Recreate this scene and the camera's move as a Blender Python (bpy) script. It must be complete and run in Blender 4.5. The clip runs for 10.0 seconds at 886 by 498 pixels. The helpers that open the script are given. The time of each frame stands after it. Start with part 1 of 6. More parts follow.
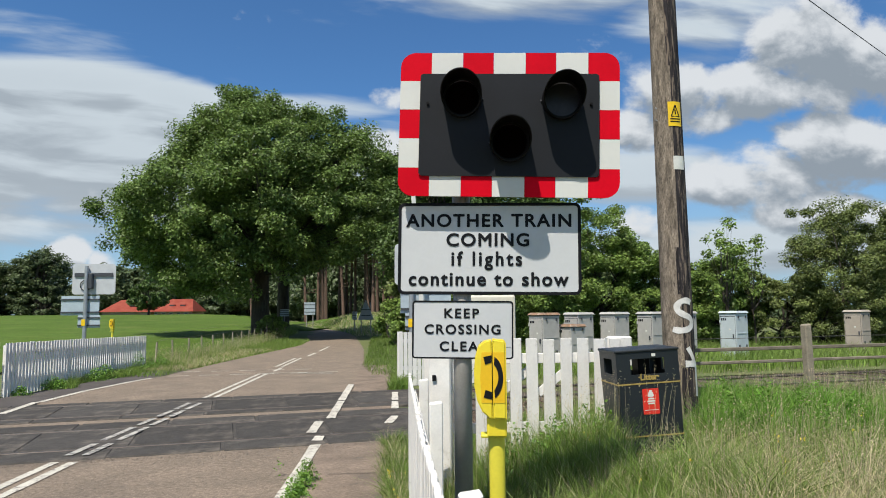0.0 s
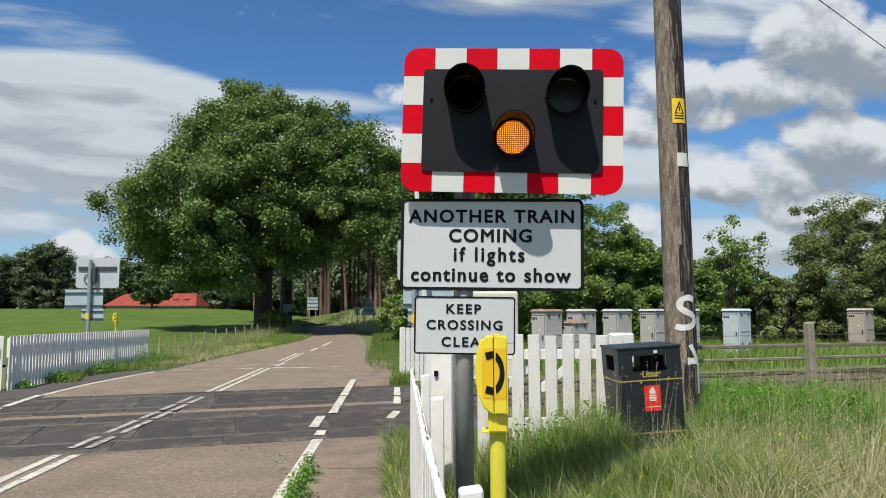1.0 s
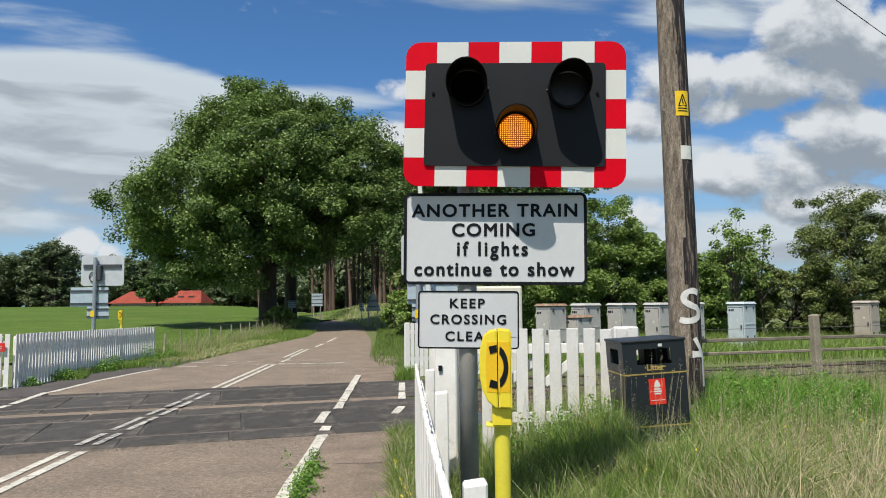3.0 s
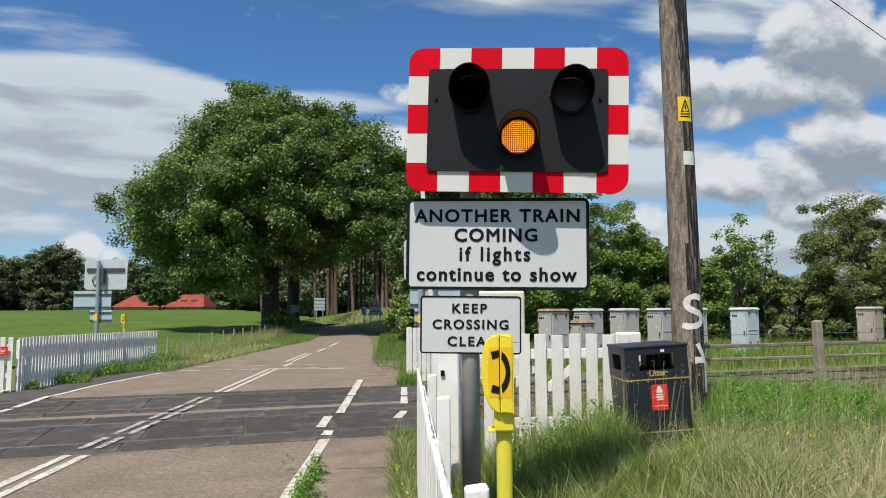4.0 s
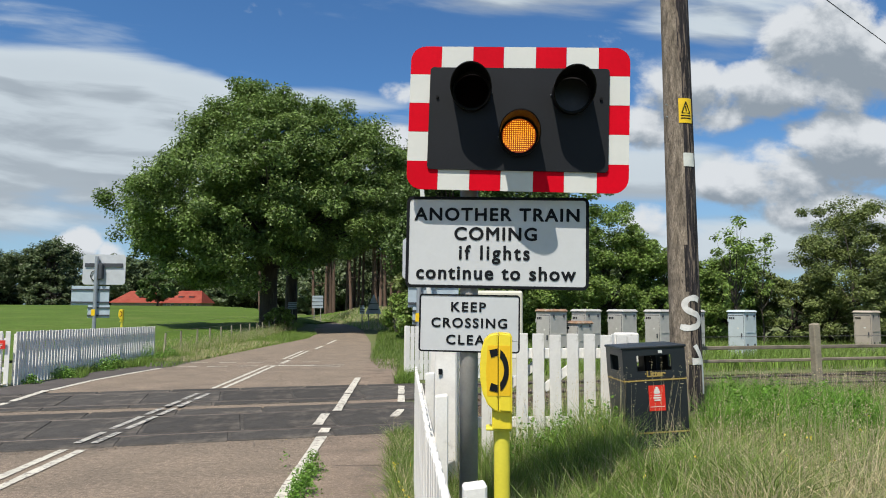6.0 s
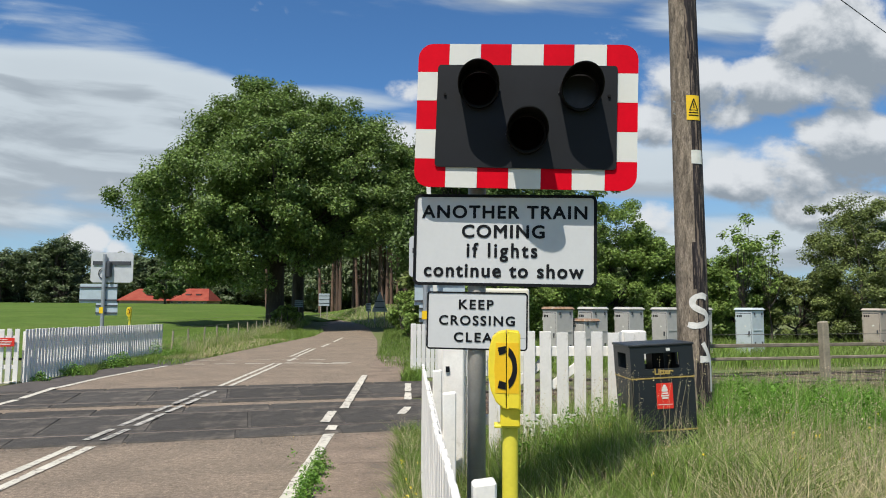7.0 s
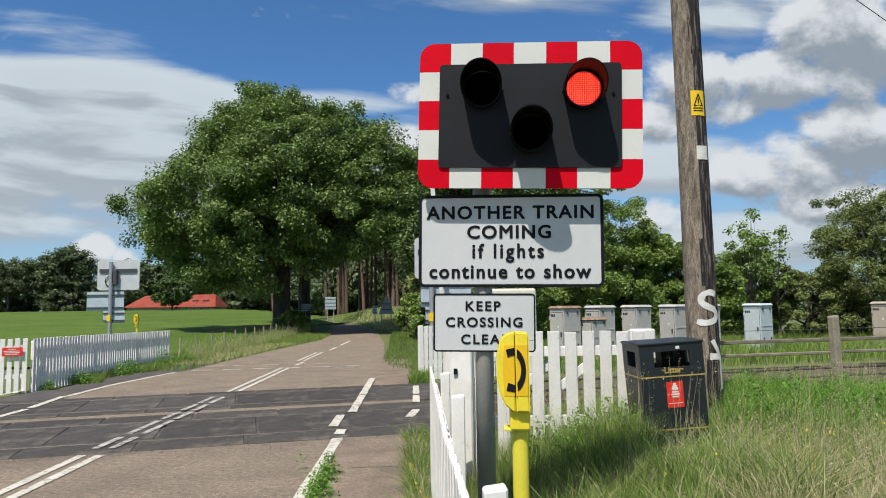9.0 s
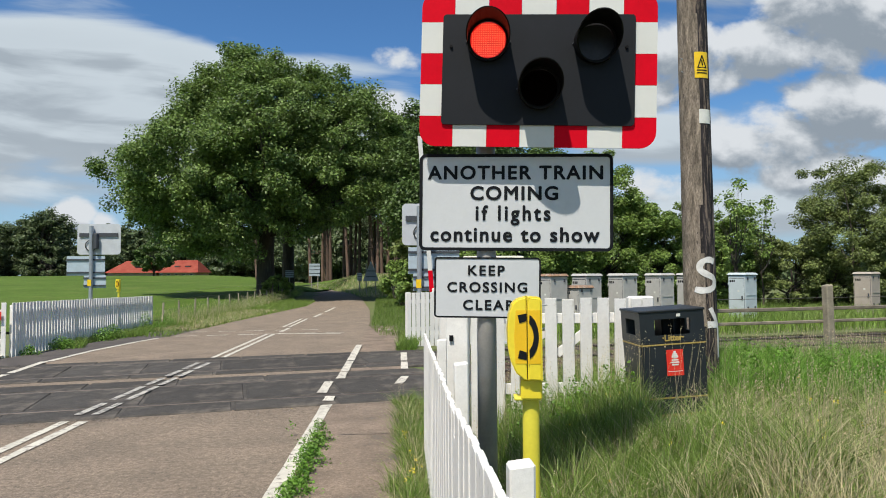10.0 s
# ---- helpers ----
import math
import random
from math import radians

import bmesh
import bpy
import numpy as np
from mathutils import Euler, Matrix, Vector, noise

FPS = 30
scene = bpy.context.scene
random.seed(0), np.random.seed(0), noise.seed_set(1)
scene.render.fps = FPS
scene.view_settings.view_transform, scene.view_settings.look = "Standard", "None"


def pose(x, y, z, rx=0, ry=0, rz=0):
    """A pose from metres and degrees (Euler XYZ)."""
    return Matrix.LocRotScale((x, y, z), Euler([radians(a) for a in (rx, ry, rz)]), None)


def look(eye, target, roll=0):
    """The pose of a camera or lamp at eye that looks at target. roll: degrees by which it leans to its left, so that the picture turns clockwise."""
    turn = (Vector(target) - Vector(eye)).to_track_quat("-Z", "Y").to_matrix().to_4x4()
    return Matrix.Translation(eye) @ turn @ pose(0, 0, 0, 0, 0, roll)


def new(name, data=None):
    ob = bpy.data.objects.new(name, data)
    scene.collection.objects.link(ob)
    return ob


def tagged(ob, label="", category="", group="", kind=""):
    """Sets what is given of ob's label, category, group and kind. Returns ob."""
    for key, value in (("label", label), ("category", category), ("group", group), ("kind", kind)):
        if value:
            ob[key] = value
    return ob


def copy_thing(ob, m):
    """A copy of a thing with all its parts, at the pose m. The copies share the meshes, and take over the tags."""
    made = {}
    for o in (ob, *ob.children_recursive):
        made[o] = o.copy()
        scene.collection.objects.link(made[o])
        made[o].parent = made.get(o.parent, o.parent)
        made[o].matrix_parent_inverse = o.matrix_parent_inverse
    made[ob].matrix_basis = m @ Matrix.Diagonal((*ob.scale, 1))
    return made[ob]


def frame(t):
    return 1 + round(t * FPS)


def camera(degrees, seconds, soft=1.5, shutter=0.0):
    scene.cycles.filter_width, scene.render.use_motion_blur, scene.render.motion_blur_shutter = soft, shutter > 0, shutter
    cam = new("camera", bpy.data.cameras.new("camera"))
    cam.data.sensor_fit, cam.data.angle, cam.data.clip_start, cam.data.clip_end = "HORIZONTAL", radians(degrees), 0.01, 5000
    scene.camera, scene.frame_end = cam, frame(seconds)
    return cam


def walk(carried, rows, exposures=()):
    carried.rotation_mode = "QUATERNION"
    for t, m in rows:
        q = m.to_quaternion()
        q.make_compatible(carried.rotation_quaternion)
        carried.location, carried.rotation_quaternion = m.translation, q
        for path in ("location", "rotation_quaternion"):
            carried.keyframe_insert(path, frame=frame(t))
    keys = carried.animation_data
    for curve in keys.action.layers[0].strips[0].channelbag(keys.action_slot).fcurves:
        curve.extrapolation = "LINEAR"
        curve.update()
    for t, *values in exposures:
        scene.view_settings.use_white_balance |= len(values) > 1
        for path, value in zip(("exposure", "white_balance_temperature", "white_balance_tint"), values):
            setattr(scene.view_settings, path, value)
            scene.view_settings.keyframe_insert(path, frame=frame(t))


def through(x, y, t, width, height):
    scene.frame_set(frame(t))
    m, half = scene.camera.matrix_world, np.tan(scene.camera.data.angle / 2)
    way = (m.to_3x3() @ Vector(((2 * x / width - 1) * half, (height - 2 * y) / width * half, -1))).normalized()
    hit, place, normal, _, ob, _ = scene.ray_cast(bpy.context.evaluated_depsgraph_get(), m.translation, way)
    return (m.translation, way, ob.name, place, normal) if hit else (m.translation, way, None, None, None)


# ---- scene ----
cam = camera(65.8, 10.0, soft=1.0)
PATH = [
    (0, 0.000, 0.000, 1.600, -0.00, 5.22, 0.45),
    (0.5, 0.002, -0.007, 1.600, 0.17, 5.31, 0.38),
    (1, 0.004, 0.000, 1.598, 0.23, 4.88, 0.09),
    (1.5, 0.005, -0.001, 1.598, 0.17, 4.49, 0.11),
    (2, 0.001, -0.001, 1.596, 0.26, 4.36, 0.13),
    (2.5, 0.006, 0.006, 1.593, 0.47, 4.36, 0.49),
    (4, 0.009, -0.005, 1.595, 0.80, 4.89, 0.32),
    (4.5, 0.010, -0.001, 1.595, 0.68, 4.78, 0.15),
    (5, 0.006, -0.016, 1.592, 0.63, 4.79, -0.34),
    (5.5, 0.005, -0.007, 1.590, 0.60, 4.83, -0.34),
    (7, -0.006, -0.008, 1.588, 1.13, 4.64, -0.35),
    (7.5, -0.009, 0.002, 1.584, 2.57, 4.12, -0.10),
    (8, -0.002, 0.007, 1.586, 2.46, 3.88, 0.64),
    (8.5, -0.003, 0.003, 1.591, 2.49, 4.28, 0.75),
    (9, -0.007, 0.027, 1.594, 1.67, 4.74, 0.74),
    (9.5, -0.026, 0.079, 1.588, 0.94, 3.42, 0.61),
    (10, -0.109, 0.203, 1.575, 0.29, 2.04, 0.32),
]
walk(cam, [(t, pose(x, y, z, 90 + pitch, roll, yaw)) for t, x, y, z, yaw, pitch, roll in PATH])

# ---------------------------------------------------------------- light
SUN_WAY = Vector((0.44, 1.0, -1.95)).normalized()
sun_el = math.asin(-SUN_WAY.z)
sun_az = math.atan2(-SUN_WAY.x, -SUN_WAY.y)
scene.view_settings.exposure = 0.2

world = bpy.data.worlds.new("sky")
scene.world = world
world.use_nodes = True


def build_sky():
    nt = world.node_tree
    nt.nodes.clear()
    N = nt.nodes.new
    L = nt.links.new
    out, bg, sky = N("ShaderNodeOutputWorld"), N("ShaderNodeBackground"), N("ShaderNodeTexSky")
    sky.sky_type, sky.sun_disc = "NISHITA", False
    sky.sun_elevation, sky.sun_rotation = sun_el, sun_az
    sky.ozone_density, sky.air_density, sky.dust_density = 3.0, 1.0, 0.3
    bg.inputs["Strength"].default_value = SKY
    co = N("ShaderNodeTexCoord")

    def calc(op, a, b=None, c=None):
        n = N("ShaderNodeMath")
        n.operation = op
        for i, v in enumerate((a, b, c)):
            if v is None:
                continue
            if isinstance(v, (int, float)):
                n.inputs[i].default_value = v
            else:
                L(v, n.inputs[i])
        return n.outputs[0]

    def ramp(value, lo, hi, to_lo=0.0, to_hi=1.0):
        n = N("ShaderNodeMapRange")
        n.interpolation_type = "SMOOTHSTEP"
        for key, val in (("From Min", lo), ("From Max", hi), ("To Min", to_lo), ("To Max", to_hi)):
            n.inputs[key].default_value = val
        L(value, n.inputs["Value"])
        return n.outputs[0]

    def vec(x, y, z=0.0):
        n = N("ShaderNodeCombineXYZ")
        for i, v in enumerate((x, y, z)):
            if isinstance(v, (int, float)):
                n.inputs[i].default_value = v
            else:
                L(v, n.inputs[i])
        return n.outputs[0]

    def blend(f, a, b, kind="MIX"):
        n = N("ShaderNodeMix")
        n.data_type, n.blend_type = "RGBA", kind
        for key, val in (("Factor", f), ("A", a), ("B", b)):
            if isinstance(val, (int, float)):
                n.inputs[key].default_value = val
            elif isinstance(val, tuple):
                n.inputs[key].default_value = (*val, 1)
            else:
                L(val, n.inputs[key])
        return n.outputs["Result"]

    def noise_at(v, scale, detail, rough, dist=0.0):
        n = N("ShaderNodeTexNoise")
        n.inputs["Scale"].default_value, n.inputs["Detail"].default_value = scale, detail
        n.inputs["Roughness"].default_value, n.inputs["Distortion"].default_value = rough, dist
        L(v, n.inputs["Vector"])
        return n.outputs["Fac"]

    sep = N("ShaderNodeSeparateXYZ")
    L(co.outputs["Generated"], sep.inputs[0])
    dx, dy, dz = sep.outputs
    ahead = calc("MAXIMUM", dy, 0.05)
    u, v = calc("DIVIDE", dx, ahead), calc("DIVIDE", dz, ahead)
    # a flat broken layer everywhere else: direction over height
    den = calc("MAXIMUM", calc("ADD", dz, 0.10), 0.02)
    layer = noise_at(vec(calc("DIVIDE", dx, den), calc("DIVIDE", dy, den), 3.7), 0.55, 7, 0.6, 0.3)

    def masses(table, up):
        """The nearest cloud mass at a point: 1 at its heart, 0 at its rim, -1 outside."""
        best = None
        for cx, cy, rx, ry, weight in table:
            p = calc("MULTIPLY", calc("SUBTRACT", u, cx), 1 / rx)
            q = calc("MULTIPLY", calc("SUBTRACT", calc("ADD", v, up) if up else v, cy), 1 / ry)
            d = calc("ADD", calc("MULTIPLY", p, p), calc("MULTIPLY", q, q))
            g = calc("MULTIPLY_ADD", calc("MINIMUM", d, 2.2), -weight, weight)
            best = g if best is None else calc("MAXIMUM", best, g)
        return best

    def heap(up):
        """Density of the heaped clouds, at a point or a little above it."""
        here = calc("ADD", v, up) if up else v
        p = vec(u, calc("MULTIPLY", here, 1.35))
        big, fine = noise_at(p, 6.0, 9, 0.56, 0.25), noise_at(p, 17.0, 6, 0.6, 0.1)
        body = calc("ADD", calc("MULTIPLY", big, 0.75), calc("MULTIPLY", fine, 0.25))
        return calc("MULTIPLY_ADD", calc("SUBTRACT", body, 0.5), 1.65, calc("MULTIPLY", masses(HEAPS, up), 0.36))

    def sheet(up):
        """Density of the flat streaked bank."""
        here = calc("ADD", v, up) if up else v
        p = vec(u, calc("MULTIPLY_ADD", u, 0.5, calc("MULTIPLY", here, 5.2)), 4.0)
        return calc("MULTIPLY_ADD", calc("SUBTRACT", noise_at(p, 3.6, 7, 0.52, 0.35), 0.5), 0.95, calc("MULTIPLY", masses(SHEETS, up), 0.48))

    h0, h1 = heap(0.0), heap(0.034)
    s0, s1 = sheet(0.0), sheet(0.03)
    heap_cover = ramp(h0, -0.04, 0.20)
    sheet_cover = ramp(s0, -0.12, 0.26)
    # a heap is white where little cloud lies above it and grey below its own bulk
    heap_grey = ramp(calc("ADD", calc("MULTIPLY", h1, 0.75), calc("MULTIPLY", calc("SUBTRACT", h1, h0), 1.0)), -0.20, 0.38)
    sheet_grey = calc("ADD", ramp(calc("SUBTRACT", s1, s0), -0.11, 0.15, 0.0, 0.62), ramp(s0, 0.1, 0.7, 0.0, 0.15))
    rest = calc("MULTIPLY", ramp(layer, 0.46, 0.62), ramp(dy, 0.45, 0.25))

    blue = blend(1.0, sky.outputs[0], BLUE_TINT, "MULTIPLY")
    haze = tuple(c / SKY for c in HAZE)
    col = blend(ramp(v, 0.30, 0.02, 0.0, 0.75), blue, haze)
    lit, grey = tuple(c / SKY for c in CLOUD_LIT), tuple(c / SKY for c in CLOUD_GREY)
    col = blend(rest, col, blend(0.35, lit, grey))
    col = blend(sheet_cover, col, blend(sheet_grey, tuple(c / SKY for c in SHEET_LIT), grey))
    col = blend(heap_cover, col, blend(heap_grey, lit, grey))
    L(col, bg.inputs["Color"])
    L(bg.outputs[0], out.inputs[0])


SKY = 0.11
CLOUD_LIT, CLOUD_GREY = (0.62, 0.65, 0.68), (0.25, 0.295, 0.345)
SHEET_LIT, HAZE = (0.525, 0.592, 0.645), (0.33, 0.47, 0.60)
BLUE_TINT = (0.46, 0.73, 0.95)
# u, v (sideways and up over the way ahead), half sizes, weight
SHEETS = [(-0.72, 0.25, 0.30, 0.15, 1.0), (-0.60, 0.29, 0.22, 0.115, 1.1), (-0.50, 0.22, 0.22, 0.105, 1.0), (-0.32, 0.16, 0.16, 0.09, 0.9), (-0.44, 0.30, 0.14, 0.05, 0.9), (-0.20, 0.305, 0.10, 0.018, 0.3), (-0.09, 0.22, 0.08, 0.055, 0.8),
          (0.15, 0.475, 0.24, 0.04, 0.45), (0.40, 0.45, 0.15, 0.05, 0.6), (0.30, 0.20, 0.14, 0.05, 0.8), (0.50, 0.09, 0.30, 0.05, 0.9)]
HEAPS = [(0.545, 0.405, 0.115, 0.085, 1.0), (0.66, 0.36, 0.16, 0.09, 1.0), (0.46, 0.33, 0.10, 0.052, 1.0), (0.37, 0.315, 0.10, 0.058, 0.95), (0.30, 0.27, 0.06, 0.035, 0.8),
         (0.62, 0.235, 0.15, 0.065, 1.0), (0.48, 0.195, 0.10, 0.06, 1.0), (0.395, 0.185, 0.035, 0.035, 0.8), (0.56, 0.14, 0.16, 0.035, 0.9), (0.29, 0.125, 0.07, 0.03, 0.7),
         (-0.548, 0.085, 0.040, 0.030, 1.0), (-0.50, 0.075, 0.03, 0.02, 0.8), (-0.07, 0.315, 0.034, 0.020, 0.5), (-0.10, 0.245, 0.05, 0.035, 0.7)]
build_sky()

lamp = bpy.data.lights.new("sun", "SUN")
lamp.energy, lamp.angle, lamp.color = 4.9, radians(0.6), (1.0, 0.945, 0.85)
sun = new("sun", lamp)
sun.matrix_world = look((0, 0, 40), Vector((0, 0, 40)) + SUN_WAY)


# ---------------------------------------------------------------- materials
def mat(name, col, rough=0.7, var=0.15, scale=8.0, bump=0.0, bscale=60.0, metal=0.0, col2=None, island=0.0, obj=0.0, spec=0.5,
        emit=None, strength=0.0, stretch=None, patch=None, patch_at=(0.55, 0.7), patch_scale=3.0, speck=0.0, speck_scale=140.0):
    """A surface with variation at two scales, relief, and stains of a second colour."""
    m = bpy.data.materials.new(name)
    m.use_nodes = True
    nt = m.node_tree
    N, L = nt.nodes.new, nt.links.new
    p = nt.nodes["Principled BSDF"]
    p.inputs["Roughness"].default_value, p.inputs["Metallic"].default_value = rough, metal
    p.inputs["Specular IOR Level"].default_value = spec
    co = N("ShaderNodeTexCoord")
    vec = co.outputs["Object"]
    if stretch:
        s = N("ShaderNodeVectorMath")
        s.operation = "MULTIPLY"
        L(vec, s.inputs[0])
        s.inputs[1].default_value = stretch
        vec = s.outputs[0]

    def nz(sc, detail=6, rg=0.6):
        n = N("ShaderNodeTexNoise")
        n.inputs["Scale"].default_value, n.inputs["Detail"].default_value, n.inputs["Roughness"].default_value = sc, detail, rg
        L(vec, n.inputs["Vector"])
        return n.outputs["Fac"]

    def mixc(f, a, b, blend="MIX"):
        n = N("ShaderNodeMix")
        n.data_type, n.blend_type = "RGBA", blend
        for key, val in (("Factor", f), ("A", a), ("B", b)):
            if isinstance(val, (int, float)):
                n.inputs[key].default_value = val
            elif isinstance(val, tuple):
                n.inputs[key].default_value = (*val, 1)
            else:
                L(val, n.inputs[key])
        return n.outputs["Result"]

    c2 = col2 or tuple(min(1, c * (1 - 2 * var)) for c in col)
    ramp = N("ShaderNodeMapRange")
    ramp.inputs["From Min"].default_value, ramp.inputs["From Max"].default_value = 0.36, 0.64
    L(nz(scale), ramp.inputs["Value"])
    c = mixc(ramp.outputs[0], col, c2)
    fine = N("ShaderNodeMapRange")
    fine.inputs["To Min"].default_value, fine.inputs["To Max"].default_value = 1 - var * 1.6, 1 + var * 1.6
    L(nz(scale * 11, 4), fine.inputs["Value"])
    c = mixc(1.0, c, fine.outputs[0], "MULTIPLY")
    if speck:
        g = N("ShaderNodeMapRange")
        g.inputs["From Min"].default_value, g.inputs["From Max"].default_value = 0.3, 0.7
        g.inputs["To Min"].default_value, g.inputs["To Max"].default_value = 1 - speck, 1 + speck
        L(nz(speck_scale, 2, 0.7), g.inputs["Value"])
        c = mixc(1.0, c, g.outputs[0], "MULTIPLY")
        g = N("ShaderNodeMapRange")
        g.inputs["From Min"].default_value, g.inputs["From Max"].default_value = 0.3, 0.7
        g.inputs["To Min"].default_value, g.inputs["To Max"].default_value = 1 - speck * 0.7, 1 + speck * 0.7
        L(nz(speck_scale * 0.28, 3, 0.7), g.inputs["Value"])
        c = mixc(1.0, c, g.outputs[0], "MULTIPLY")
    if patch:
        r = N("ShaderNodeMapRange")
        r.interpolation_type = "SMOOTHSTEP"
        r.inputs["From Min"].default_value, r.inputs["From Max"].default_value = patch_at
        L(nz(patch_scale, 9, 0.68), r.inputs["Value"])
        c = mixc(r.outputs[0], c, patch)
    for amount, socket in ((island, ("ShaderNodeNewGeometry", "Random Per Island")), (obj, ("ShaderNodeObjectInfo", "Random"))):
        if amount:
            g = N(socket[0])
            r = N("ShaderNodeMapRange")
            r.inputs["To Min"].default_value, r.inputs["To Max"].default_value = 1 - amount, 1 + amount
            L(g.outputs[socket[1]], r.inputs["Value"])
            c = mixc(1.0, c, r.outputs[0], "MULTIPLY")
    L(c, p.inputs["Base Color"])
    if bump:
        b = N("ShaderNodeBump")
        b.inputs["Strength"].default_value, b.inputs["Distance"].default_value = bump, 0.01
        L(nz(bscale, 8, 0.65), b.inputs["Height"])
        L(b.outputs[0], p.inputs["Normal"])
    if emit:
        p.inputs["Emission Color"].default_value = (*emit, 1)
        p.inputs["Emission Strength"].default_value = strength
    return m


def leaf_mat(name, a, b, island=0.35, through=0.25):
    m = mat(name, a, 0.48, 0.12, 0.6, col2=b, island=island, spec=0.32)
    nt = m.node_tree
    p = nt.nodes["Principled BSDF"]
    t = nt.nodes.new("ShaderNodeBsdfTranslucent")
    mixs = nt.nodes.new("ShaderNodeMixShader")
    mixs.inputs[0].default_value = through
    src = p.inputs["Base Color"].links[0].from_socket
    nt.links.new(src, t.inputs["Color"])
    nt.links.new(p.outputs[0], mixs.inputs[1])
    nt.links.new(t.outputs[0], mixs.inputs[2])
    nt.links.new(mixs.outputs[0], nt.nodes["Material Output"].inputs[0])
    return m


WHITE_PAINT = mat("white_fence_paint", (0.79, 0.765, 0.72), 0.6, 0.06, 6, 0.25, 40, obj=0.05, patch=(0.40, 0.38, 0.31), patch_at=(0.58, 0.78), patch_scale=9)
SHEET_WHITE = mat("reflective_white", (0.62, 0.62, 0.58), 0.55, 0.02, 4, obj=0.03, spec=0.2)
SHEET_RED = mat("reflective_red", (0.62, 0.002, 0.014), 0.6, 0.05, 5, obj=0.06, spec=0.06)
SIGN_FACE = mat("sign_face", (0.545, 0.555, 0.555), 0.42, 0.025, 5, patch=(0.48, 0.485, 0.48), patch_at=(0.6, 0.9), patch_scale=5)
SIGN_BLACK = mat("sign_black", (0.010, 0.011, 0.013), 0.6, 0.1, 20, spec=0.12)
PANEL_GREY = mat("signal_panel_grey", (0.0095, 0.0108, 0.0135), 0.6, 0.08, 5, 0.05, 90, spec=0.22)
HOOD_BLACK = mat("hood_black", (0.0055, 0.0052, 0.0052), 0.55, 0.1, 20, spec=0.14)
POST_GREY = mat("post_grey", (0.36, 0.335, 0.30), 0.6, 0.1, 7, 0.15, 70, patch=(0.20, 0.185, 0.16), patch_at=(0.6, 0.75), patch_scale=6)
GALV = mat("galvanised", (0.42, 0.44, 0.46), 0.45, 0.08, 12, metal=0.6)
SIGN_BACK = mat("sign_back_grey", (0.50, 0.52, 0.54), 0.5, 0.06, 4)
SIGN_BACK_BLUE = mat("sign_back_blue_grey", (0.40, 0.48, 0.53), 0.5, 0.06, 4)
DARK_RAIL = mat("dark_channel", (0.05, 0.055, 0.065), 0.6, 0.1, 8)
YELLOW = mat("phone_yellow", (0.80, 0.63, 0.035), 0.38, 0.05, 6, patch=(0.55, 0.42, 0.05), patch_at=(0.68, 0.8), patch_scale=14)
YELLOW_DEEP = mat("phone_yellow_panel", (0.78, 0.47, 0.01), 0.4, 0.05, 6)
YELLOW_POST = mat("post_yellow", (0.76, 0.66, 0.06), 0.45, 0.06, 6, patch=(0.5, 0.42, 0.08), patch_at=(0.66, 0.8), patch_scale=12)
BIN_GREEN = mat("bin_dark", (0.0125, 0.0165, 0.020), 0.45, 0.12, 6, 0.1, 120, patch=(0.035, 0.037, 0.033), patch_at=(0.66, 0.8), patch_scale=9)
BIN_GOLD = mat("bin_gold", (0.42, 0.30, 0.08), 0.5, 0.15, 15)
STICKER_RED = mat("sticker_red", (0.74, 0.035, 0.02), 0.4, 0.06, 12)
STICKER_YELLOW = mat("sticker_yellow", (0.85, 0.55, 0.01), 0.4, 0.06, 12)
PAPER = mat("paper_white", (0.72, 0.72, 0.66), 0.6, 0.08, 15)
OLD_WOOD = mat("pole_wood", (0.30, 0.245, 0.19), 0.88, 0.28, 5, 1.0, 30, stretch=(4, 4, 0.9), patch=(0.085, 0.068, 0.056), patch_at=(0.60, 0.65), patch_scale=11, spec=0.2, speck=0.4, speck_scale=34)
DARK_WOOD = mat("pole_dark_wood", (0.040, 0.034, 0.036), 0.75, 0.3, 6, 1.0, 28, stretch=(4, 4, 0.35), patch=(0.20, 0.155, 0.12), patch_at=(0.50, 0.58), patch_scale=8, spec=0.2, speck=0.4, speck_scale=34)
GRAFFITI = mat("white_graffiti", (0.74, 0.72, 0.68), 0.7, 0.12, 14, patch=(0.35, 0.3, 0.25), patch_at=(0.62, 0.75), patch_scale=12)
RAIL_WOOD = mat("weathered_rail", (0.24, 0.20, 0.15), 0.85, 0.2, 6, 0.6, 30, obj=0.15)
POST_WOOD = mat("fence_post_wood", (0.36, 0.31, 0.23), 0.85, 0.2, 6, 0.6, 30, obj=0.15)
ASPHALT = mat("asphalt", (0.232, 0.180, 0.132), 0.92, 0.2, 1.3, 1.0, 90, col2=(0.176, 0.138, 0.102), patch=(0.145, 0.117, 0.090), patch_at=(0.58, 0.72), patch_scale=1.1, speck=0.55, speck_scale=75)
ASPHALT_OLD = mat("path_asphalt", (0.245, 0.186, 0.138), 0.92, 0.18, 2.0, 0.8, 110, patch=(0.13, 0.115, 0.095), patch_at=(0.58, 0.7), patch_scale=2, speck=0.35, speck_scale=110)
ASPHALT_DARK = mat("dark_footway", (0.095, 0.082, 0.075), 0.92, 0.16, 2.0, 0.7, 110)
RUBBER = mat("crossing_rubber", (0.066, 0.060, 0.053), 0.8, 0.18, 3, 0.6, 120, obj=0.2, patch=(0.130, 0.113, 0.095), patch_at=(0.48, 0.70), spec=0.3, speck=0.2, patch_scale=2.2)
